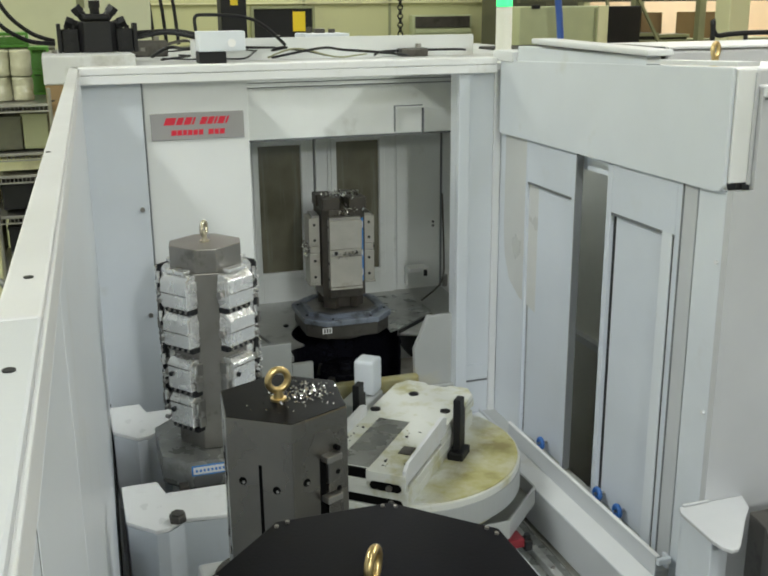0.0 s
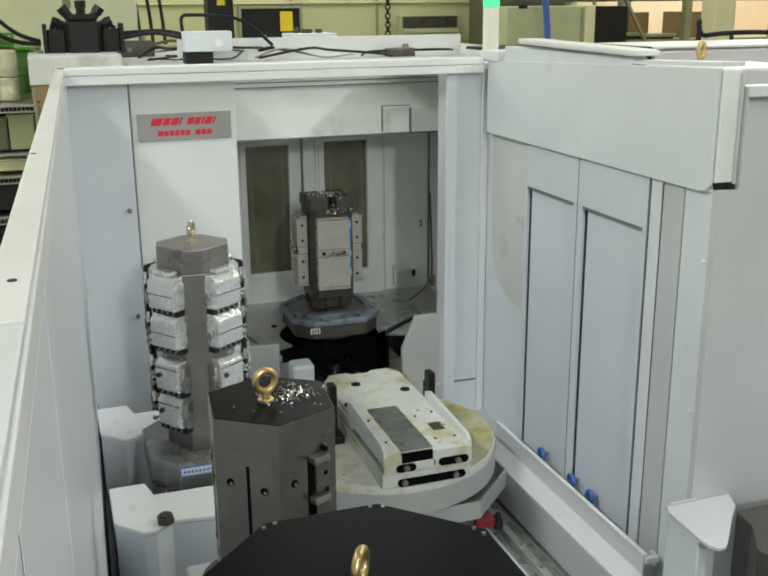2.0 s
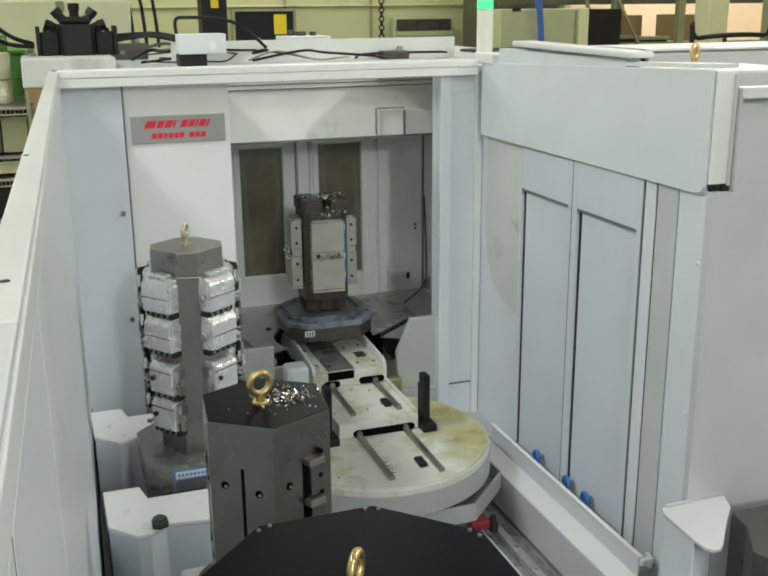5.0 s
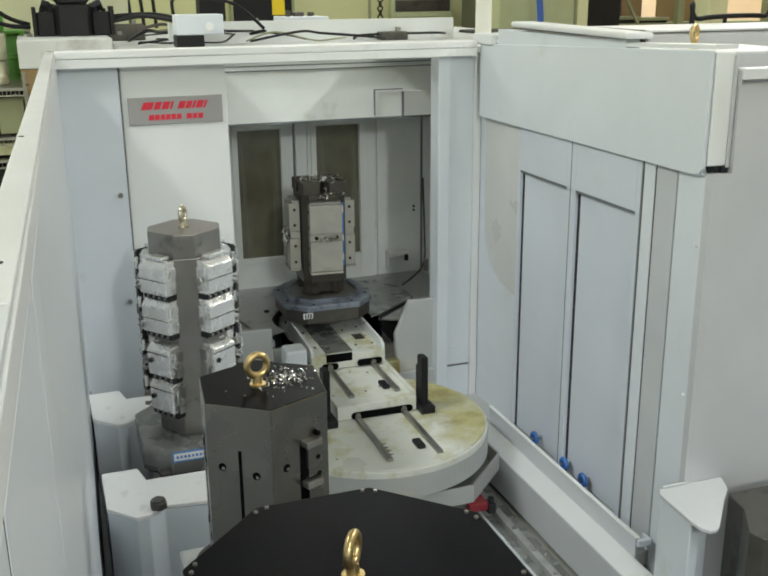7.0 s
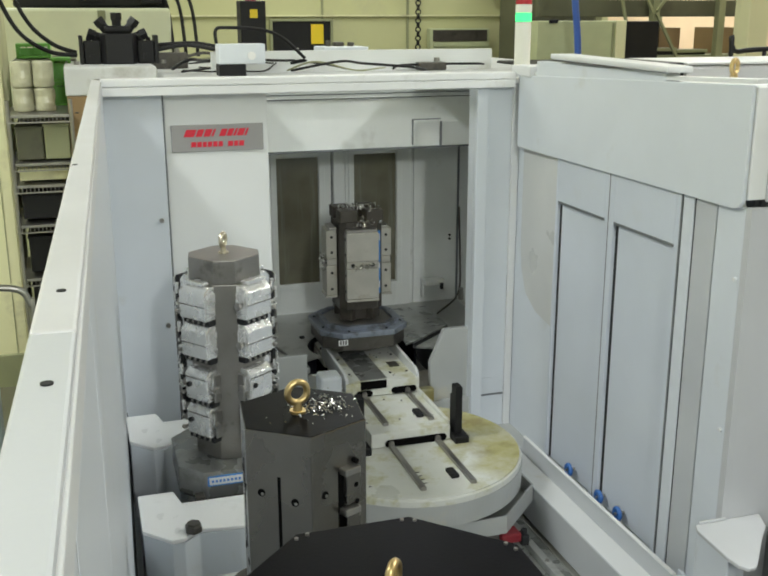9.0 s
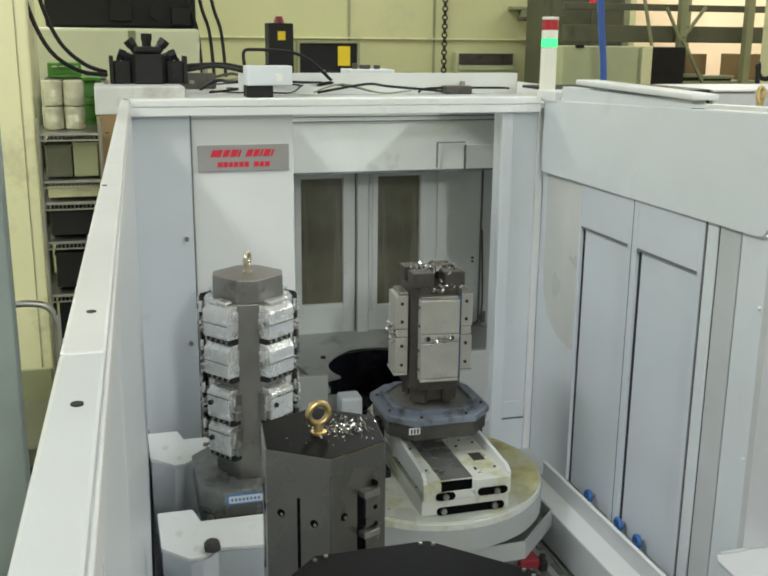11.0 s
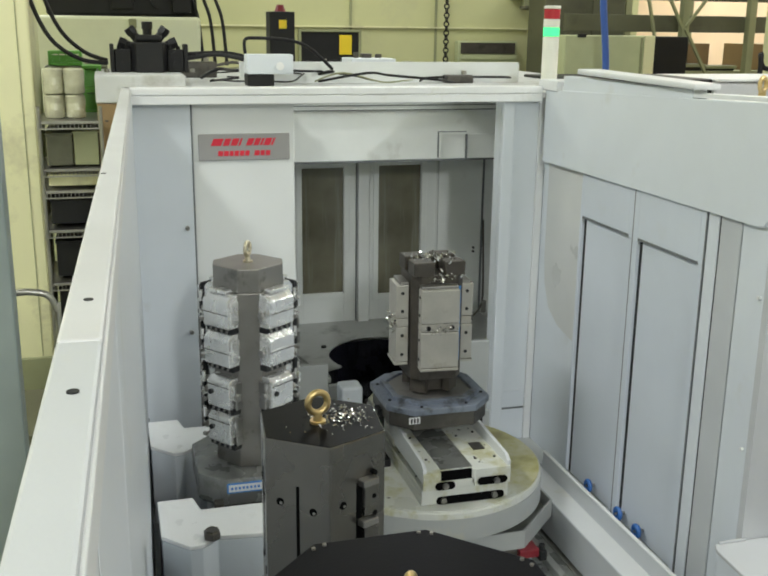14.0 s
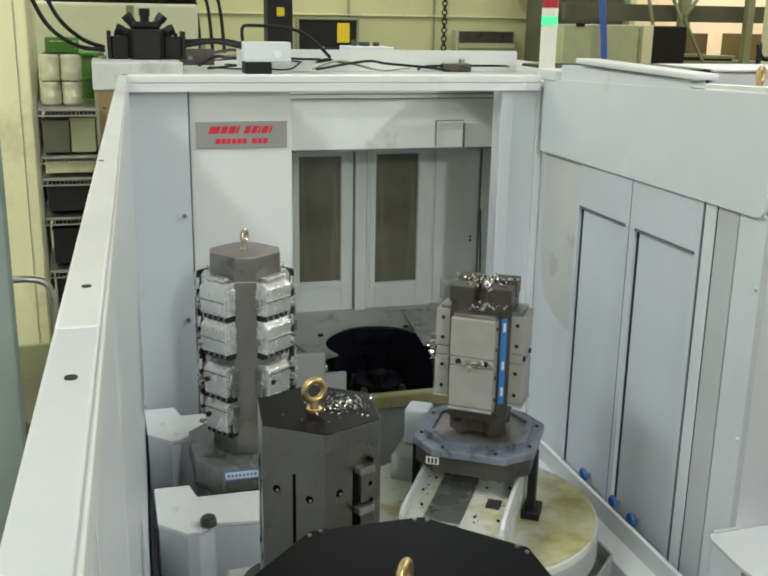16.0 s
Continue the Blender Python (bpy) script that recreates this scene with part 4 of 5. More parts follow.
for i in range(4):
    m = pose(0, 0, 0, 0, 0, 90 * i - 4)
    zz = Z0 + 0.119
    w = 0.073 if i % 2 == 0 else 0.061
    part("work_plate", turned(box(-w, w, -0.150, -0.101, zz, zz + 0.138, 0.003), m), ALU, P1, "grey machined plate", local=True)
    part("work_plate", turned(box(-w, w, -0.150, -0.101, zz + 0.172, zz + 0.300, 0.003), m), ALU, P1, "grey machined plate", local=True)
    part("clamp_bar", turned(box(-w, w, -0.146, -0.101, zz + 0.140, zz + 0.170, 0.002), m), ALU, P1, local=True)
    part("top_strip", turned(box(-w + 0.003, w - 0.003, -0.135, -0.101, zz + 0.300, zz + 0.312, 0.002), m), STEEL2, P1, local=True)
    part("foot_strip", turned(box(-w, w, -0.154, -0.101, zz - 0.012, zz - 0.002, 0.002), m), ALU, P1, local=True)
    for x in (-0.045, 0.045):
        part("clamp_screw", turned(cyl((x, -0.152, zz + 0.155), 0.009, 0.01, "y", 12), m), BLACK, P1, local=True)
    for z in (0.03, 0.105, 0.20, 0.27):
        part("pin", turned(cyl((-w - 0.0025, -0.125, zz + z), 0.0065, 2 * w + 0.005, "x", 10), m), GASKET, P1, local=True)
TAPE = pose(0, 0, 0, 0, 0, 45)
part("blue_tape", turned(box(-0.0185, 0.003, -0.1232, -0.1219, Z0 + 0.122, Z0 + 0.415), TAPE), BLUETAPE, P1, "blue tape with white marks", local=True)
for z in (0.15, 0.24, 0.37):
    part("tape_mark", turned(box(-0.012, -0.002, -0.1238, -0.1232, Z0 + z, Z0 + z + 0.03), TAPE), PRINTW, P1, local=True)


def stuff_chips(name, bm, mat, parent, local):
    return tagged(part(name, bm, mat, parent, "curled bright metal chips", local), kind="stuff")


tagged(part("chip_heap", chips(170, 0.038, Z0 + TH + 0.006, 3, 0.007, 0.012), CHIPS, P1, "curled bright metal chips", local=True), kind="stuff")
stuff_chips("chip_tangle", turned(chips(70, 0.030, 0, 5, 0.006, 0.006, 0.25), pose(0.0, -0.156, Z0 + 0.272, 90, 0, 0)), CHIPS, P1, local=True)
stuff_chips("chip_tangle", turned(chips(70, 0.026, 0, 6, 0.006, 0.006, 0.4), pose(0.0, -0.103, Z0 + 0.455, 90, 0, 0)), CHIPS, P1, local=True)
stuff_chips("chip_tangle", turned(chips(60, 0.026, 0, 7, 0.007, 0.012, 0.9), pose(-0.16, -0.02, Z0 + 0.272, 90, 0, -90)), CHIPS, P1, local=True)


def eye_bolt(parent, x, y, z, s=1.0, turn=0.0, mat=BRASS):
    part("eye_bolt", join(torus((x, y, z + 0.052 * s), 0.026 * s, 0.0085 * s, pose(0, 0, 0, 0, 0, turn)), cyl((x, y, z), 0.02 * s, 0.006 * s, n=24), cyl((x, y, z + 0.005 * s), 0.012 * s, 0.022 * s, n=20, r2=0.010 * s)),
         mat, parent, "yellow chromated steel lifting eye", local=True)


# tower of cast blocks on the back station
P2 = thing("tombstone_pallet", (0.385, 3.02, 0.965), "dark steel pallet with a tower of bright castings", "fixture pallet")
add_plain_pallet(P2)
part("tower_core", turned(prism(cut_square(0, 0, 0.106, 0.106, 0.052), 0.12, 0.70, 0.003), pose(0, 0, 0, 0, 0, 37)), STEELM, P2, "oiled dark steel tower", local=True)
part("tower_top", turned(prism(cut_square(0, 0, 0.101, 0.101, 0.047), 0.70, 0.775, 0.003), pose(0, 0, 0, 0, 0, 37)), STEELM, P2, local=True)
eye_bolt(P2, 0, 0, 0.775, 0.80, 62, ZINC)
part("name_label", join(box(-0.108, 0.022, -0.192, -0.190, 0.072, 0.106, 0.0005), box(0.030, 0.085, -0.192, -0.190, 0.072, 0.106, 0.0005)), BLUETAPE, P2, "blue and white label", local=True)
part("label_field", join(box(-0.103, 0.017, -0.193, -0.1918, 0.077, 0.101), box(0.035, 0.08, -0.193, -0.1918, 0.077, 0.101)), PRINTW, P2, local=True)
part("label_bars", turned(bars(8, 0.007, 0.008, 0.005), pose(-0.096, -0.1931, 0.085)), BLUETAPE, P2, local=True)
part("pallet_pin", box(-0.15, -0.12, -0.215, -0.18, -0.01, 0.055, 0.005), STEEL, P2, local=True)


def cast_block(w, h, d, slope):
    """A cast body with a sloping upper front edge."""
    prof = [(0, 0), (-d + 0.004, 0), (-d, 0.006), (-d, h - slope), (-d * 0.55, h), (0, h)]
    return turned(prism(prof, -w, w, 0.003), Matrix(((0, 0, 1, 0), (1, 0, 0, 0), (0, 1, 0, 0), (0, 0, 0, 1))))


def casting():
    return join(cast_block(0.055, 0.106, 0.046, 0.019), box(-0.0552, 0.0552, -0.0475, 0.0, 0.050, 0.054, 0.0015), box(-0.058, -0.052, -0.034, 0.0, 0.012, 0.086, 0.002), box(0.052, 0.058, -0.034, 0.0, 0.012, 0.086, 0.002))


def casting_small():
    return join(cast_block(0.049, 0.102, 0.044, 0.014), box(-0.048, 0.048, -0.046, 0.0, 0.078, 0.084, 0.002), box(-0.058, -0.052, -0.03, 0.0, 0.03, 0.08, 0.004), box(0.052, 0.058, -0.03, 0.0, 0.03, 0.08, 0.004))


for f in range(4):
    m = pose(0, 0, 0, 0, 0, 37 + 90 * f)
    for r, z in enumerate((0.205, 0.325, 0.468, 0.592)):
        at = m @ pose((-0.006, 0.0, 0.0, 0.005)[f], -0.106, z)
        part("casting", turned(casting() if r >= 2 else casting_small(), at), ALUB, P2, "bright aluminium casting", local=True)
        part("groove", turned(box(-0.0545, 0.0545, -0.0466, -0.044, 0.0455, 0.0485) if r >= 2 else box(-0.0485, 0.0485, -0.0446, -0.042, 0.073, 0.0765), at), STEELD, P2, local=True)
        # rail in black, so that it draws the shadow gap below each casting
        part("clamp_shade_rail", turned(box(-0.056, 0.056, -0.030, 0.0, -0.018, -0.001, 0.002), at), GASKET, P2, local=True)
        for x in (-0.036, -0.012, 0.012, 0.036):
            part("clamp_screw", turned(cyl((x, -0.034, -0.010), 0.0045, 0.008, "y", 8), at), STEEL2, P2, local=True)
        for x in ((-0.074, 0.06) if r < 2 else (-0.078, )):
            part("side_screw", turned(join(cyl((x, -0.024, 0.045), 0.009, 0.014, "x", 10), cyl((x + 0.002, -0.024, 0.045), 0.013, 0.006, "x", 6)), at), STEEL2, P2, local=True)
        if f in (1, 2):
            part("clamp_bracket", turned(join(box(-0.06, 0.06, -0.056, -0.044, 0.004, 0.10, 0.002)), at), GASKET, P2, local=True)
            for z0, z1, d in ((0.008, 0.046, 0.066), (0.060, 0.094, 0.062), (-0.014, -0.004, 0.064)):
                part("clamp_plate", turned(box(-0.066, 0.066, -d, -0.0555, z0, z1, 0.003), at), ALUB if r % 2 else STEEL2, P2, local=True)
        else:
            for x in ((-0.066, 0.066) if r < 2 else (0.066, ) if f == 0 else (-0.066, )):
                for z0, z1 in ((0.0, 0.03), (0.05, 0.09)):
                    part("edge_clamp", turned(box(x - 0.010, x - 0.002, -0.026, 0.0, z0, z1, 0.002) if x > 0 else box(x + 0.002, x + 0.010, -0.026, 0.0, z0, z1, 0.002), at), GASKET if r >= 2 else STEEL2, P2, local=True)
        if f in (0, 3):
            out = -1 if f == 3 else 1
            part("edge_stud", turned(join(cyl((out * 0.062 - 0.006, -0.046, 0.018), 0.007, 0.012, "x", 8), cyl((out * 0.062, -0.052, 0.018), 0.004, 0.03, "y", 8)), at), STEEL2, P2, local=True)
            part("edge_stud", turned(cyl((out * 0.066, -0.040, 0.075), 0.006, 0.034, "z", 8), at), CHIPS, P2, local=True)
        if r < 2:
            part("face_bolt", turned(cyl((-0.032, -0.050, 0.05), 0.008, 0.012, "y", 10), at), GASKET, P2, local=True)
    part("top_cap", turned(box(-0.040, 0.040, -0.034, 0.0, 0.700, 0.712, 0.003), m @ pose(0, -0.106, 0)), ALUB, P2, local=True)

# hexagonal tower
P3 = thing("tombstone_pallet", (0.334, 1.672, 0.965), "dark steel pallet with a hexagonal black-topped tower", "fixture pallet")
add_plain_pallet(P3)
HEX = ring_points(0, 0, 0.127, 6, -95)
part("tower_core", prism(HEX, 0.12, 0.7842, 0.0025), STEELD, P3, "oiled dark steel hexagonal tower", local=True)
part("tower_top", prism(ring_points(0, 0, 0.1245, 6, -95), 0.7836, 0.785, 0.0002), OXIDE, P3, "wet black oxide top", local=True)
eye_bolt(P3, -0.008, -0.006, 0.7845, 0.76, 12)
tagged(part("chip_heap", turned(chips(360, 0.024, 0.787, 9, 0.0021, 0.003), pose(0.046, 0.008, 0)), CHIPS, P3, "small bright chips", local=True), kind="stuff")
tagged(part("chip_heap", turned(chips(14, 0.04, 0.787, 10, 0.003, 0.001), pose(-0.03, -0.03, 0)), CHIPS, P3, local=True), kind="stuff")
for k, (a, slots) in enumerate(((-125, 1), (-65, 2), (-185, 1))):
    m = pose(0, 0, 0, 0, 0, a + 90) @ pose(0, -0.1100, 0)
    part("slot", turned(box(-0.003, 0.003, -0.0008, 0.003, 0.515 if slots == 1 else 0.13, 0.700 if slots == 1 else 0.131), m), DEEP, P3, local=True)
    for x, z in ((-0.035, 0.665), (0.03, 0.655), (-0.035, 0.50), (0.03, 0.50)):
        part("bolt_hole", turned(cyl((x, -0.001, z), 0.0075, 0.003, "y", 14), m), DEEP, P3, local=True)
        part("bolt", turned(cyl((x + 0.002, -0.002, z - 0.002), 0.003, 0.002, "y", 8), m), STEEL2, P3, local=True)
    if slots == 2:
        part("clamp_recess", turned(box(-0.004, 0.009, -0.001, 0.003, 0.535, 0.70), m), DEEP, P3, local=True)
        part("clamp_block", turned(box(0.009, 0.042, -0.010, 0.0, 0.632, 0.698, 0.002), m), STEELD, P3, local=True)
        part("clamp_block", turned(box(0.009, 0.042, -0.010, 0.0, 0.545, 0.618, 0.002), m), STEELD, P3, local=True)
        for z in (0.700, 0.620, 0.545):
            part("clamp_finger", turned(box(-0.002, 0.034, -0.020, 0.0, z - 0.005, z + 0.008, 0.002), m), STEEL2, P3, local=True)
            part("finger_hole", turned(cyl((0.032, -0.0108, z + 0.014), 0.005, 0.012, "y", 10), m), DEEP, P3, local=True)
        part("finger_hole", turned(cyl((0.030, -0.0108, 0.668), 0.005, 0.012, "y", 10), m), DEEP, P3, local=True)

# octagonal plate tower next to the camera
P4 = thing("tombstone_pallet", (0.313, 1.031, 0.972), "dark steel pallet under a wide black octagonal tower", "fixture pallet")
add_plain_pallet(P4)
part("tower_core", prism(ring_points(0, 0, 0.195, 8, 22.5), 0.12, 0.755, 0.003), STEEL, P4, local=True)
part("tower_top", prism(ring_points(0, 0, 0.221, 8, 22.5), 0.755, 0.777, 0.0025), OXIDE, P4, "black oxide octagonal top plate", local=True)
eye_bolt(P4, -0.006, -0.002, 0.775, 0.74, 55)
for i in range(8):
    a = radians(22.5 + 45 * i)
    for d in (-0.045, 0.045):
        part("cap_screw", cyl((0.207 * math.cos(a + d), 0.207 * math.sin(a + d), 0.777), 0.0030, 0.003, n=12), STEELM, P4, local=True)

# station pedestals and covers
for y in (3.02, 2.35, 1.68, 1.02):
    ped = thing("pallet_station", (0.36, y, 0.0), "grey steel pallet station pedestal", "pallet station", "pallet stations")
    part("pedestal", box(-0.12, 0.22, -0.14, 0.14, 0.0, 0.935, 0.01), GREYBOX, ped, local=True)
    part("seat_ring", cyl((0.02, 0, 0.935), 0.11, 0.03, n=32), STEEL, ped, local=True)
COVER = None
for y in (3.30, 2.645, 1.98):
    if COVER is None:
        COVER = thing("station_cover", (0.0, y, 0.0), "white painted cover plate between pallet stations", "cover", "station covers")
        out = [(0.062, 0.0), (0.139, -0.08), (0.174, -0.076), (0.222, -0.036), (0.34, -0.05), (0.56, -0.05), (0.56, 0.14), (0.19, 0.14), (0.172, 0.225), (0.062, 0.225)]
        # plate colour lighter than the skirt, standing in for light from above
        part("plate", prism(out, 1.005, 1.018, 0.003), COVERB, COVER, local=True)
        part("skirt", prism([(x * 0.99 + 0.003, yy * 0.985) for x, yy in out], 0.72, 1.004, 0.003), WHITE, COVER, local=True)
        part("foot", box(0.12, 0.5, -0.03, 0.12, 0.0, 0.72), GREYBOX, COVER, local=True)
    else:
        copy_thing(COVER, pose(0, y, 0))
knob = thing("locating_pin", (0.205, 2.60, 1.018), "small dark steel hexagonal locating pin", "pin")
part("pin_head", join(cyl((0.205, 2.60, 1.018), 0.026, 0.022, n=6, bevel=0.004), cyl((0.205, 2.60, 1.04), 0.02, 0.006, n=6)), STEEL, knob)
# ---- machine roof and what stands on it ----
roof = setting("wall_machine_roof", join(box(0.10, 0.66, YB + 0.10, 6.4, 2.175, 2.20), box(0.66, 1.45, 4.40, 6.4, 2.175, 2.20), box(1.45, 2.6, YB + 0.10, 6.4, 2.175, 2.20), box(0.697, 2.6, 6.38, 6.4, 0, 2.175), box(0.10, 0.60, YB + 0.3, 6.4, 0.0, 2.175)), GREYBOX, "light grey machine roof sheet", "machine roof")
rbox = thing("roof_box", (0.15, 4.6, 2.2), "light grey sheet metal box on the machine roof", "box")
part("shell", box(-0.06, 0.33, 4.5, 5.2, 2.128, 2.248, 0.006), GREYBOX, rbox)
part("wood_edge", box(-0.056, 0.098, 4.505, 5.15, 0.0, 2.127, 0.002), CARD, rbox)
mag = thing("turret_motor", (0.185, 4.85, 2.248), "black hydraulic manifold with radial fittings", "manifold")
part("body", join(prism([(0.108, 4.80), (0.128, 4.75), (0.25, 4.75), (0.272, 4.80), (0.272, 4.92), (0.108, 4.92)], 2.248, 2.385, 0.006), prism([(0.128, 4.78), (0.25, 4.78), (0.25, 4.90), (0.128, 4.90)], 2.385, 2.418, 0.012)), BLACK, mag)
for sx, out in ((0.07, -1), (0.31, 1)):
    part("block", join(box(sx - 0.0385, sx + 0.0385, 4.79, 4.88, 2.248, 2.352, 0.006), cyl((sx, 4.782, 2.325), 0.018, 0.012, "y", 14), cyl((sx, 4.782, 2.28), 0.015, 0.012, "y", 14),
                       cyl((sx - 0.02 * out, 4.83, 2.352), 0.014, 0.022, n=10), cyl((sx + 0.014 * out, 4.83, 2.352), 0.012, 0.014, n=6)), BLACK, mag)
    part("end_plate", box(sx + out * 0.048 - 0.009, sx + out * 0.048 + 0.009, 4.78, 4.90, 2.248, 2.376, 0.003), BLACK, mag)
    part("foot_bolt", cyl((sx + out * 0.075, 4.79, 2.248), 0.012, 0.016, n=8), STEEL2, mag)
for i, a in enumerate((-69, -37, 0, 37, 69)):
    part("fitting", turned(join(cyl((0, 0, 0.05), 0.021, 0.075, n=8, bevel=0.003), cyl((0, 0, 0.108), 0.028, 0.034, n=6, bevel=0.003)), pose(0.187, 4.84, 2.335, 0, a, 0)), BLACK, mag)
for k, pts in enumerate(([(0.0, 4.8, 2.29), (-0.12, 4.75, 2.31), (-0.24, 4.72, 2.40), (-0.32, 4.75, 2.58), (-0.36, 4.8, 2.8)], [(0.0, 4.82, 2.30), (-0.10, 4.8, 2.34), (-0.2, 4.78, 2.44), (-0.27, 4.8, 2.62), (-0.3, 4.85, 2.85)],
                         [(0.36, 4.8, 2.31), (0.5, 4.78, 2.33), (0.62, 4.7, 2.31)], [(0.36, 4.83, 2.33), (0.55, 4.9, 2.335), (0.68, 4.85, 2.31)])):
    part("hose", hose(pts, 0.010), BLACK, mag)
jb = thing("junction_box", (0.70, 4.5, 2.2), "white junction box on a black base", "junction box")
part("box", box(0.598, 0.806, 4.45, 4.56, 2.254, 2.341, 0.006), WHITE, jb)
part("gauge", cyl((0.743, 4.44, 2.29), 0.018, 0.012, "y", 20), PRINTW, jb, "round white gauge")
part("base", box(0.60, 0.72, 4.46, 4.58, 2.20, 2.254, 0.006), BLACK, jb)
part("hoop", hose([(0.61, 4.6, 2.34), (0.61, 4.6, 2.40), (0.66, 4.6, 2.41), (0.82, 4.6, 2.40), (0.92, 4.6, 2.36), (1.02, 4.6, 2.27)], 0.008), BLACK, jb)
wb = thing("roof_box", (1.32, 5.0, 2.2), "white sheet metal box on the machine roof", "box")
part("shell", box(1.205, 1.443, 4.98, 5.2, 2.2, 2.308, 0.005), WHITE, wb)
part("fitting", join(cyl((1.26, 5.1, 2.308), 0.014, 0.03, n=10), cyl((1.38, 5.1, 2.308), 0.018, 0.02, n=10), box(1.29, 1.34, 5.08, 5.14, 2.308, 2.33, 0.004)), STEEL, wb)
clutter = thing("roof_cables", (1.2, 4.6, 2.2), "tangle of black hoses and conduit on the roof", "cables")
rnd = random.Random(4)
for i in range(26):
    x0, y0 = 0.40 + rnd.random() * 1.3, 4.55 + rnd.random() * 1.3
    pts = [(x0, y0, 2.215)]
    for s in range(4):
        pts.append((pts[-1][0] + rnd.uniform(0.05, 0.22), pts[-1][1] + rnd.uniform(-0.15, 0.2), 2.212 + rnd.random() * 0.05))
    part("cable", hose(pts, rnd.choice((0.004, 0.006, 0.009)), 6, 5), rnd.choice((BLACK, STEEL, GREENST, BLACK)), clutter)
for x, y, w, h in ((0.95, 4.9, 0.12, 0.06), (1.55, 5.0, 0.18, 0.05), (1.68, 4.7, 0.14, 0.04), (0.45, 5.3, 0.2, 0.08), (1.85, 5.3, 0.25, 0.05), (1.1, 5.5, 0.3, 0.07)):
    v = thing("valve_block", (x, y, 2.2), "small dark valve block on the machine roof", "valve block", "roof valve blocks")
    part("body", box(-w / 2, w / 2, -0.05, 0.05, 0, h, 0.006), STEEL, v, local=True)
    part("port", cyl((w / 4, 0, h), 0.014, 0.02, n=12), STEEL2, v, local=True)
sig = thing("signal_tower", (1.92, 4.15, 2.2), "white signal tower with green lamp lit and red lamp off", "signal lamp")
part("tube", cyl((1.922, 4.15, 2.17), 0.036, 0.262, n=28), TUBE, sig)
part("green_lens", cyl((1.922, 4.15, 2.434), 0.036, 0.038, n=28), LAMPG, sig, "lit green lens")
part("white_band", cyl((1.922, 4.15, 2.473), 0.0365, 0.035, n=28), TUBE, sig)
part("red_lens", cyl((1.922, 4.15, 2.509), 0.036, 0.042, n=28), LAMPR, sig, "unlit red lens")
part("cap", cyl((1.922, 4.15, 2.552), 0.037, 0.014, n=28, bevel=0.004), TUBE, sig)
tower = thing("filter_tower", (1.02, 6.0, 2.2), "black cabinet with a red cap and yellow sticker", "cabinet")
part("cabinet", box(0.945, 1.096, 5.95, 6.1, 2.2, 2.548, 0.006), BLACK, tower)
part("red_cap", cyl((1.02, 6.02, 2.548), 0.035, 0.04, n=20, r2=0.02), RED, tower)
part("sticker", box(1.0, 1.045, 5.945, 5.95, 2.45, 2.5), YELLOW, tower)
wg = thing("white_machine", (0.3, 7.0, 0.0), "cream white machine tool cover behind the roof", "machine")
part("cover", box(-0.46, 0.63, 6.9, 7.8, 0.0, 2.515, 0.02), WHITEGREEN, wg)
part("black_top", join(box(-0.36, 0.62, 7.0, 7.7, 2.515, 2.95, 0.02), cyl((0.36, 6.95, 2.62), 0.05, 0.08, "y", 16), box(0.05, 0.2, 6.96, 7.0, 2.56, 2.7, 0.01), box(0.45, 0.58, 6.95, 7.0, 2.54, 2.66, 0.01)), BLACK, wg)
part("bracket", box(0.16, 0.21, 6.88, 6.9, 2.44, 2.5, 0.004), GREENST, wg)
for x in (0.7, 0.62, 0.78):
    part("drop_cable", hose([(x - 0.12, 7.0, 3.2), (x - 0.05, 7.0, 2.7), (x, 6.95, 2.5), (x + 0.02, 6.9, 2.2)], 0.012), BLACK, wg)
cab = thing("wall_opening", (2.14, 9.7, 2.2), "black wall opening with a yellow notice", "opening")
part("dark_panel", box(1.853, 2.436, 9.68, 9.72, 2.05, 2.42, 0.003), BLACK, cab)
part("frame", frame_xz(1.83, 2.46, 2.03, 2.44, 9.66, 9.72, 0.025), GREENST, cab)
part("notice", box(2.239, 2.362, 9.668, 9.678, 2.2, 2.387), YELLOW, cab)
vent = thing("wall_vent", (3.78, 9.7, 2.1), "olive wall vent with a dark slot", "vent")
part("housing", box(3.46, 4.11, 9.62, 9.72, 1.9, 2.34, 0.006), GREENCAB, vent)
part("slot", box(3.49, 4.08, 9.60, 9.62, 2.215, 2.325, 0.002), BROWNST, vent)
for z in (1.95, 2.02, 2.09, 2.16):
    part("louvre", box(3.49, 4.08, 9.60, 9.62, z, z + 0.045, 0.004), GREENCAB, vent)
ecab = thing("green_cabinet", (4.25, 8.2, 0.0), "pale green sheet metal machine cabinet", "cabinet")
part("side", box(3.84, 4.70, 7.95, 8.2, 0.0, 2.42, 0.01), GREENCAB, ecab)
part("door", box(4.705, 5.08, 8.0, 8.2, 0.0, 2.415, 0.01), BLACK, ecab, "open black door side")
part("end_panel", box(4.60, 4.702, 7.93, 7.948, 0.0, 2.422, 0.004), WALLC, ecab)
part("seam", box(4.57, 4.585, 7.94, 7.95, 0.0, 2.4), GREENST, ecab)
part("handle", box(3.95, 4.03, 7.93, 7.95, 2.40, 2.43, 0.004), BLACK, ecab)
rack = thing("storage_rack", (5.2, 8.6, 0.0), "olive steel storage rack with braces and cartons", "rack")
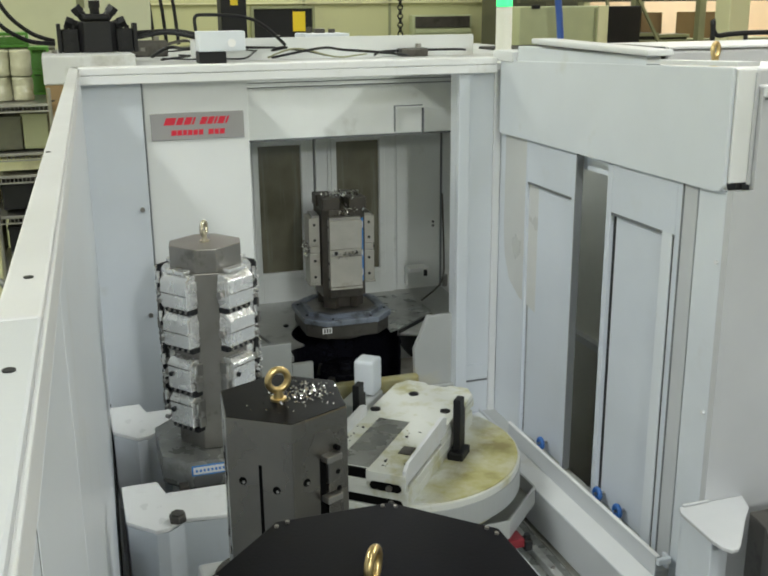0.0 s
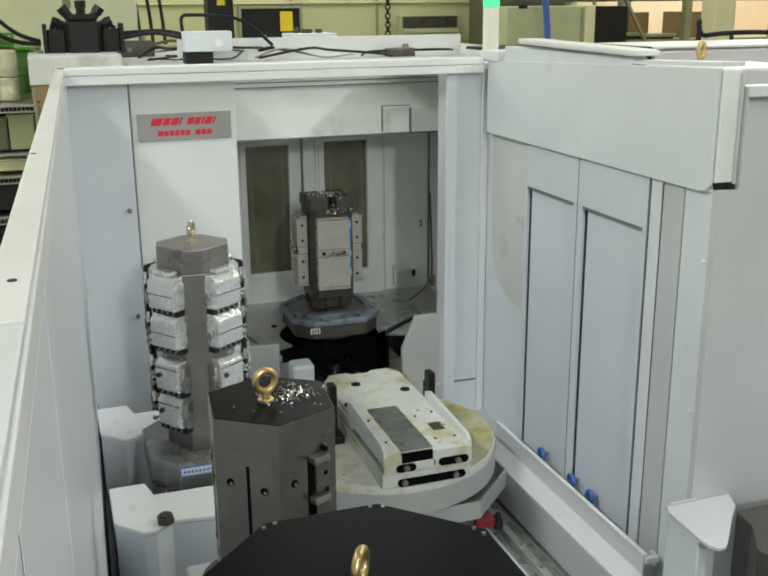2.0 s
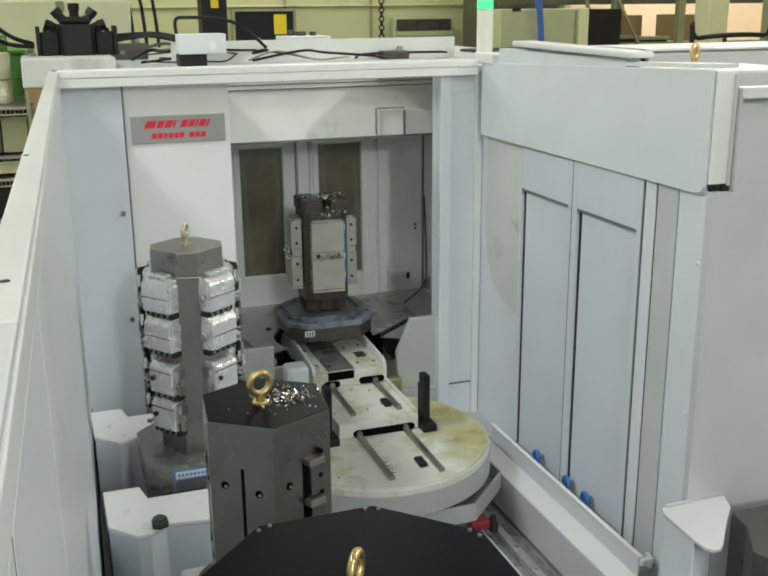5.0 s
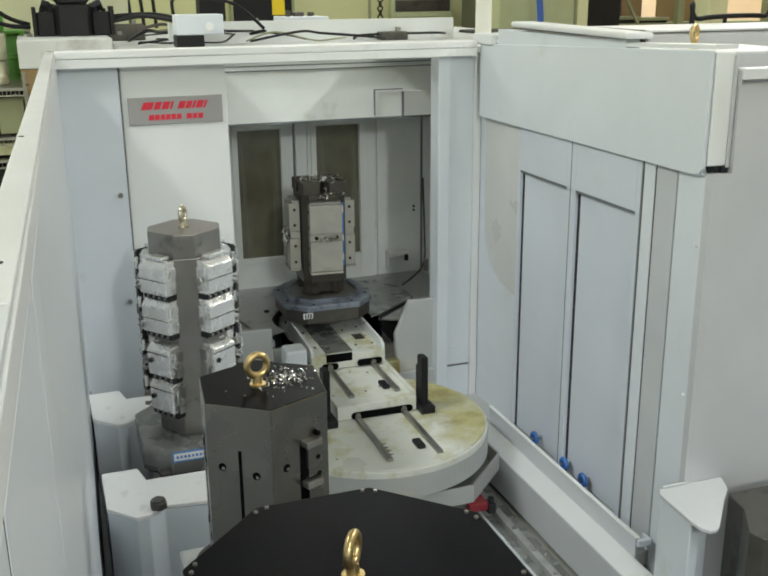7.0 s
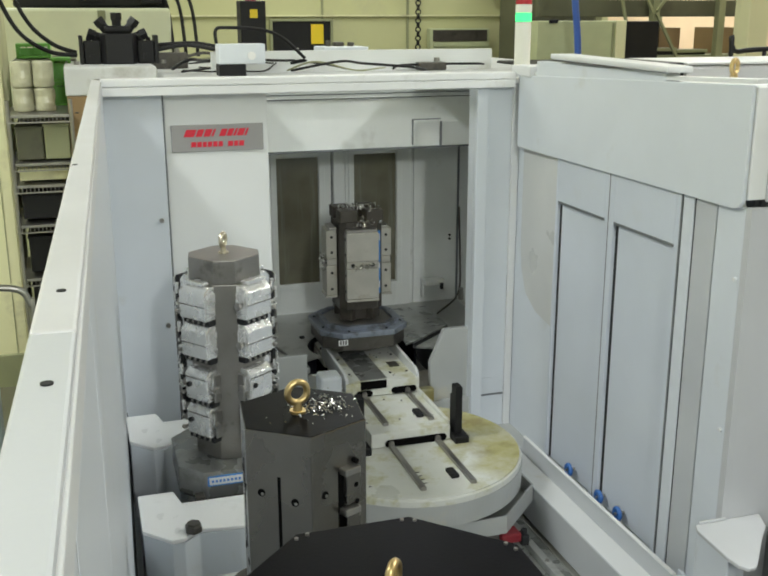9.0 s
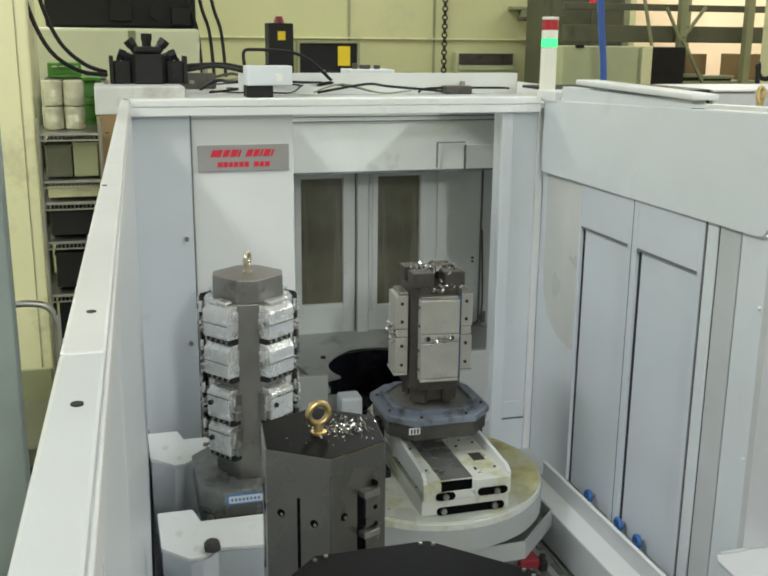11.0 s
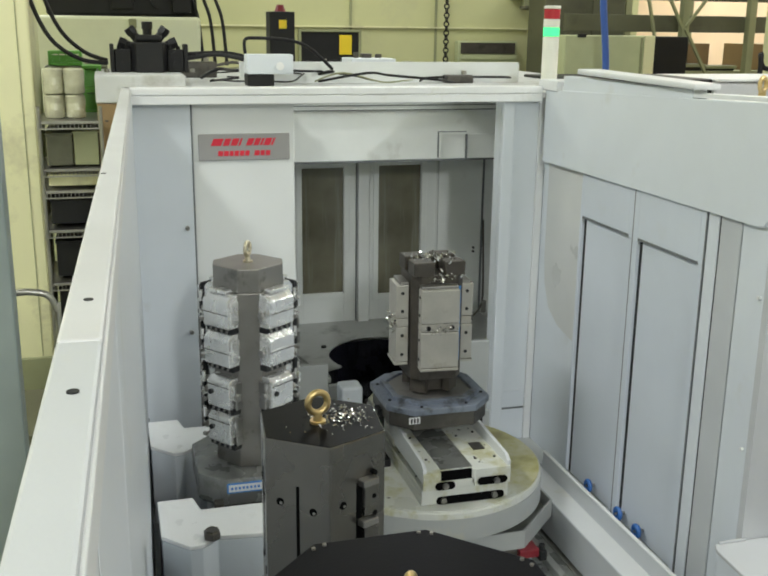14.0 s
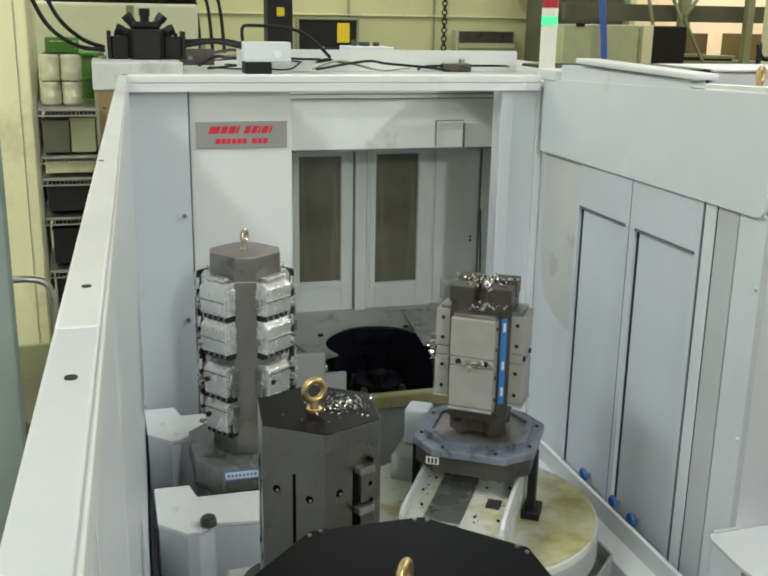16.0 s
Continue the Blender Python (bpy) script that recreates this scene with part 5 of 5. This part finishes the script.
for x in (5.17, 5.88, 6.9):
    for y in (8.24, 9.3):
        part("post", box(x - 0.036, x + 0.036, y - 0.036, y + 0.036, 0.0, 4.2, 0.004), GREENST, rack)
for z, h in ((2.453, 0.15), (2.735, 0.06), (3.5, 0.09)):
    part("beam", box(4.0, 6.9, 8.278, 8.34, z, z + h, 0.004), DARKOL, rack)
part("deck", box(5.0, 6.9, 8.3, 9.3, 2.07, 2.10), GREENST, rack)
for x, z, l, a in ((4.78, 2.66, 0.26, 75), (5.27, 2.64, 0.17, -52), (5.30, 2.26, 0.26, 58), (5.05, 2.62, 0.16, 60)):
    part("brace", turned(box(-l, l, -0.012, 0.012, -0.012, 0.012), pose(x, 8.19, z, 0, a, 0)), GREENST, rack)
for x, z, w, h in ((5.52, 2.10, 0.30, 0.25), (5.34, 2.10, 0.2, 0.28), (6.3, 2.10, 0.4, 0.25)):
    c = thing("carton", (x, 8.75, z), "brown cardboard carton on the storage rack", "carton", "cartons on the rack")
    part("carton_body", box(-w / 2, w / 2, -0.2, 0.2, 0, h, 0.004), DARKOL if w == 0.2 else CARD, c, local=True)
    part("tape", box(-w / 2 - 0.001, w / 2 + 0.001, -0.025, 0.025, h, h + 0.001), WALLC, c, local=True)
for x0, x1, z0, z1, mt in ((5.12, 5.50, 2.10, 2.165, BLACK), (5.52, 5.84, 2.10, 2.15, BLACK)):
    b = thing("rack_bin", (0.5 * (x0 + x1), 8.4, z0), "dark steel parts bin on the storage rack", "bin", "bins on the rack")
    part("bin_body", box(x0, x1, 8.36, 8.52, z0, z1, 0.01), mt, b)
    part("bin_lip", box(x0 - 0.01, x1 + 0.01, 8.342, 8.358, z1 - 0.03, z1, 0.003), GREENST, b)
bracket_lamp = thing("wall_fitting", (4.2, 9.7, 2.7), "olive painted fitting on the factory wall", "wall fitting")
part("arm", join(box(4.06, 4.34, 9.66, 9.75, 2.76, 2.80, 0.008), box(4.18, 4.24, 9.66, 9.75, 2.68, 2.76, 0.006)), GREENST, bracket_lamp)
part("head", join(cyl((4.21, 9.66, 2.66), 0.07, 0.035, n=20, bevel=0.006), box(4.22, 4.36, 9.60, 9.70, 2.655, 2.685, 0.006)), DARKOL, bracket_lamp)
chain = thing("hanging_chain", (3.345, 9.66, 2.13), "dark steel hoist chain hanging along the wall", "chain")
part("chain_links", join(*[turned(torus((0, 0, 0), 0.026, 0.008, Matrix.Rotation(radians(90 * (i % 2)), 4, "Z"), 8, 4), pose(3.345, 9.66, 2.16 + 0.043 * i)) for i in range(89)]), BLACK, chain)
# added white dome in place of the overbright oval on the roof
cap = thing("bright_spot_dome", (1.06, 5.1, 2.2), "white dome added for a bright glare spot on the roof", "dish")
part("dome", join(cyl((1.06, 5.1, 2.2), 0.07, 0.045, n=24, bevel=0.01), cyl((1.06, 5.1, 2.245), 0.06, 0.025, n=24, r2=0.03)), COVERW, cap)
rc = thing("red_tool", (4.32, 8.45, 2.73), "small red painted tool on the rack beam", "tool")
part("tool_body", join(box(4.26, 4.40, 8.36, 8.44, 2.735, 2.80, 0.01), cyl((4.33, 8.40, 2.80), 0.03, 0.05, n=12)), REDBRIGHT, rc)
bh = thing("air_hose", (4.13, 8.0, 2.1), "blue air hose hanging from above", "hose")
part("hose", hose([(4.08, 7.8, 6.02), (4.07, 7.8, 4.5), (4.07, 7.8, 3.2), (4.10, 7.8, 2.7), (4.15, 7.8, 2.3), (4.17, 7.8, 2.05)], 0.03, 8, 6), BLUEHOSE, bh)
col = setting("column", box(5.35, 5.55, 7.1, 7.3, 0, 6, 0.01), WALLC, "cream painted steel column", "column")
# added dark block that takes the place of shade on the far wall
lock = thing("wall_shade_block", (4.5, 9.2, 0.0), "dark olive block added for the shaded wall behind the rack", "locker")
part("shade_block_body", box(4.12, 4.98, 9.0, 9.4, 0.0, 3.0, 0.01), DARKOL, lock)
for x in (4.2, 4.62):
    part("shade_block_panel", box(x, x + 0.34, 8.985, 9.0, 0.1, 2.9, 0.004), DARKOL, lock)
cart = thing("wire_trolley", (4.6, 5.6, 2.0), "black tube trolley frame", "trolley")
part("frame", join(hose([(3.95, 5.4, 0.0), (3.95, 5.4, 2.15), (4.0, 5.4, 2.24), (4.5, 5.4, 2.25), (4.56, 5.4, 2.18), (4.56, 5.4, 0.0)], 0.016), hose([(3.95, 5.4, 2.08), (4.56, 5.4, 2.08)], 0.014), hose([(4.2, 5.4, 2.24), (4.2, 5.4, 2.0)], 0.014)), BLACK, cart)
blk = thing("dark_beam", (3.2, 4.8, 2.1), "long black machine cover edge beyond the guard wall", "beam")
part("beam", box(2.3, 3.15, 4.7, 5.3, 0.0, 2.215, 0.01), BLACK, blk)
mcov = thing("machine_cover", (4.1, 5.0, 0.0), "plain grey painted cover of a neighbouring machine", "machine")
part("cover", box(3.16, 5.0, 4.7, 5.3, 0.0, 2.20, 0.02), PALEG, mcov)
part("cover_cap", box(3.155, 5.005, 4.69, 5.31, 2.2005, 2.215, 0.004), RAILW, mcov)
ring = thing("lifting_eye", (2.55, 3.4, 2.22), "brass coloured lifting eye on a grey plate", "lifting eye")
part("ring", join(torus((2.5, 3.4, 2.262), 0.028, 0.009, pose(0, 0, 0, 0, 0, 30)), cyl((2.5, 3.4, 2.2), 0.015, 0.036, n=16)), BRASS, ring)
part("plate", box(2.2, 2.9, 3.2, 3.6, 0.0, 2.20, 0.01), PALEG, ring)

# ---- beyond the left guard wall ----
col_left = setting("column_left", box(-1.6, -0.318, 4.62, 5.2, 0, 6, 0.01), WALLC, "cream painted building column", "column")
for x in (-0.372, ):
    part("panel_seam", box(x - 0.0014, x + 0.0014, 4.616, 4.6195, 0, 6), GREENST, col_left)
# darker band painted as the shadow on the lower column
part("base_shade_band", box(-1.6, -0.33, 4.60, 4.6195, 0.0, 0.95, 0.004), GREENST, col_left)
lshelf = thing("wire_shelf", (-0.2, 4.5, 0.0), "chrome wire shelving crowded with dark boxes", "shelf")
for x in (-0.30, -0.045):
    part("upright", cyl((x, 4.45, 0.0), 0.009, 2.12, n=10), STEEL2, lshelf)
for z in (1.33, 1.57, 1.745, 1.84, 2.045, 1.1, 0.8):
    part("wire_shelf", join(box(-0.31, -0.04, 4.45, 4.9, z, z + 0.012, 0.002), box(-0.31, -0.04, 4.44, 4.446, z - 0.022, z - 0.016), *[box(-0.306 + 0.0167 * i, -0.3035 + 0.0167 * i, 4.441, 4.445, z - 0.018, z + 0.004) for i in range(16)]), STEEL2, lshelf)
for i, (x0, x1, z0, z1, mt) in enumerate(((-0.28, -0.08, 1.60, 1.71, BLACK), (-0.27, -0.07, 1.36, 1.52, BLACK), (-0.28, -0.06, 1.77, 1.82, WALLC), (-0.28, -0.17, 1.86, 2.0, DARKOL), (-0.165, -0.06, 1.86, 2.01, GREENST), (-0.27, -0.06, 1.12, 1.3, BLACK), (-0.26, -0.08, 0.82, 1.05, STEEL))):
    b = thing("parts_box", (0.5 * (x0 + x1), 4.65, z0), "dark plastic parts box on the wire shelf", "box", "boxes on the wire shelf")
    part("tub", box(x0, x1, 4.5, 4.85, z0, z1, 0.006), mt, b)
    part("rim", box(x0 - 0.004, x1 + 0.004, 4.496, 4.854, z1 - 0.008, z1 + 0.002, 0.002), mt, b)
bag = thing("wrapped_stack", (-0.19, 4.65, 2.057), "stack of cups in cloudy plastic wrap", "wrapped stack")
for i, (z0, z1) in enumerate(((2.058, 2.160), (2.162, 2.275))):
    for j, x in enumerate((-0.238, -0.149)):
        bm = cyl((0, 0, z0), 0.044, z1 - z0, n=20, bevel=0.01)
        bmesh.ops.subdivide_edges(bm, edges=bm.edges[:], cuts=2, use_grid_fill=True)
        for v in bm.verts:
            k = 1 + 0.16 * noise.noise((v.co * 26 + Vector((i * 3, j * 5, 0))))
            v.co.x, v.co.y = v.co.x * k + x, v.co.y * k + 4.62
        part("wrapped_stack_tier", bm, WRAP, bag)
for x, y, z, w, h in ((-0.20, 5.2, 2.262, 0.16, 0.07), (-0.075, 4.95, 2.05, 0.09, 0.11), (-0.075, 4.95, 2.161, 0.09, 0.11)):
    b = thing("green_crate", (x, y, z), "bright green plastic crate", "crate", "green crates")
    part("shell", frame_xz(x - w / 2, x + w / 2, z, z + h, y, y + 0.2, 0.014), GREENBIN, b)
    part("side", box(x - w / 2 + 0.014, x + w / 2 - 0.014, y + 0.02, y + 0.04, z + 0.014, z + h - 0.02, 0.003), GREENBIN, b)
    for i in range(4):
        part("slat", box(x - w / 2 + 0.014 + i * (w - 0.028) / 4, x - w / 2 + 0.02 + i * (w - 0.028) / 4, y + 0.008, y + 0.019, z + 0.012, z + h - 0.012), GREENBIN, b)
crst = thing("crate_stand", (-0.12, 5.3, 0.0), "olive steel stand under the green crates", "stand")
part("stand", join(box(-0.3, 0.0, 5.16, 5.6, 0.0, 2.26, 0.01), box(-0.14, -0.02, 4.93, 5.155, 0.0, 2.048, 0.006)), DARKOL, crst)
pipe = thing("grey_conduit", (-0.21, 3.2, 0.0), "bent grey conduit beside the guard wall", "conduit")
part("conduit", hose([(-0.56, 3.2, 1.61), (-0.343, 3.2, 1.632), (-0.284, 3.2, 1.633), (-0.233, 3.2, 1.617), (-0.212, 3.2, 1.566), (-0.208, 3.2, 1.45), (-0.21, 3.2, 0.01)], 0.011), STEEL2, pipe)
part("floor_flange", cyl((-0.21, 3.2, 0.0), 0.04, 0.012, n=20), STEEL2, pipe)
stool = thing("equipment_cabinet", (-0.42, 3.0, 0.0), "low equipment cabinet beside the guard wall, coloured dark for shade", "cabinet")
# dark olive here holds the shadow that lies low beside the guard wall
part("cabinet", box(-0.62, -0.18, 3.6, 4.1, 0.0, 0.98, 0.01), DARKOL, stool)
part("panel", box(-0.60, -0.20, 3.595, 3.6, 0.05, 0.9, 0.003), BLACK, stool)
edge = thing("blue_grey_post", (-0.62, 2.5, 0.0), "blue grey painted steel post beside the wall", "post")
part("post", box(-0.45, -0.322, 3.0, 3.12, 0.0, 2.75, 0.006), POSTG, edge)

# ---- what moves ----
def motions():
    # the shuttle comes in and leaves along its bed: seconds, place, turn of the table
    run = [(0.0, 3.262, -40), (0.1, 3.295, -36.5), (0.2, 3.328, -32), (0.3, 3.36, -27.5), (0.4, 3.385, -23.3), (0.5, 3.402, -18.5), (0.6, 3.41, -13.8), (0.7, 3.413, -9.4), (0.8, 3.413, -5.6),
           (0.9, 3.413, -2.8), (1.0, 3.413, -1.0), (1.1, 3.413, -0.2), (1.2, 3.413, 0), (15.1, 3.413, 0), (15.2, 3.400, -1.2), (15.3, 3.362, -5), (15.4, 3.30, -10), (15.5, 3.230, -15.3), (15.6, 3.168, -19.5),
           (15.7, 3.107, -23), (15.8, 3.035, -26.3), (15.9, 2.967, -29.3), (16.0, 2.899, -32.2)]
    # the fork reaches out for the pallet and draws it in
    reach = [(3.3, 0), (3.4, 0.008), (3.5, 0.03), (3.6, 0.072), (3.8, 0.20), (4.0, 0.36), (4.2, 0.52), (4.4, 0.665), (4.6, 0.76), (4.8, 0.793), (4.9, 0.795), (9.2, 0.795), (9.3, 0.775), (9.4, 0.73), (9.5, 0.665),
             (9.7, 0.52), (9.9, 0.36), (10.1, 0.205), (10.3, 0.085), (10.5, 0.015), (10.6, 0)]
    REST = -0.065  # the empty fork first rests a little further out
    walk(CARRIAGE, [(t, pose(PX - (0.0003 * a if t > 2 else 0.0), y, 0)) for t, y, a in run])
    walk(TABLE, [(t, pose(0, 0, 0, 0, 0, a)) for t, y, a in run])
    early, late = [r for r in run if r[0] < 2], [r for r in run if r[0] > 2]
    for ob, share in ((MID, 0.5), (TOP, 1.0)):
        walk(ob, [(t, pose(0, 0, 0, 0, 0, a) @ pose(0, REST, 0)) for t, y, a in early] + [(t, pose(0, share * d + REST * max(0.0, min(1.0, (4.0 - t) / 0.7)), 0)) for t, d in reach] + [(t, pose(0, 0, 0, 0, 0, a)) for t, y, a in late])
    walk(P1, [(0.0, pose(PX, 4.205, PALLET_BASE))] + [(t, pose(PX - 0.016 + 0.020 * d, 3.41 + d, PALLET_BASE)) for t, d in reach if t > 9] + [(t, pose(PX - 0.016 - 0.0008 * a, y - 0.003 + 0.0003 * a, PALLET_BASE, 0, 0, a)) for t, y, a in late])
    far, near = DOOR_FAR.location.copy(), DOOR_NEAR.location.copy()
    shut = [(0.0, 0.112), (0.1, 0.085), (0.2, 0.055), (0.3, 0.025), (0.4, 0.004), (0.5, 0.0), (16.0, 0.0)]
    walk(DOOR_FAR, [(t, pose(far.x, far.y + d, far.z)) for t, d in shut])
    walk(DOOR_NEAR, [(t, pose(near.x, near.y - d * 0.94, near.z)) for t, d in shut])


motions()
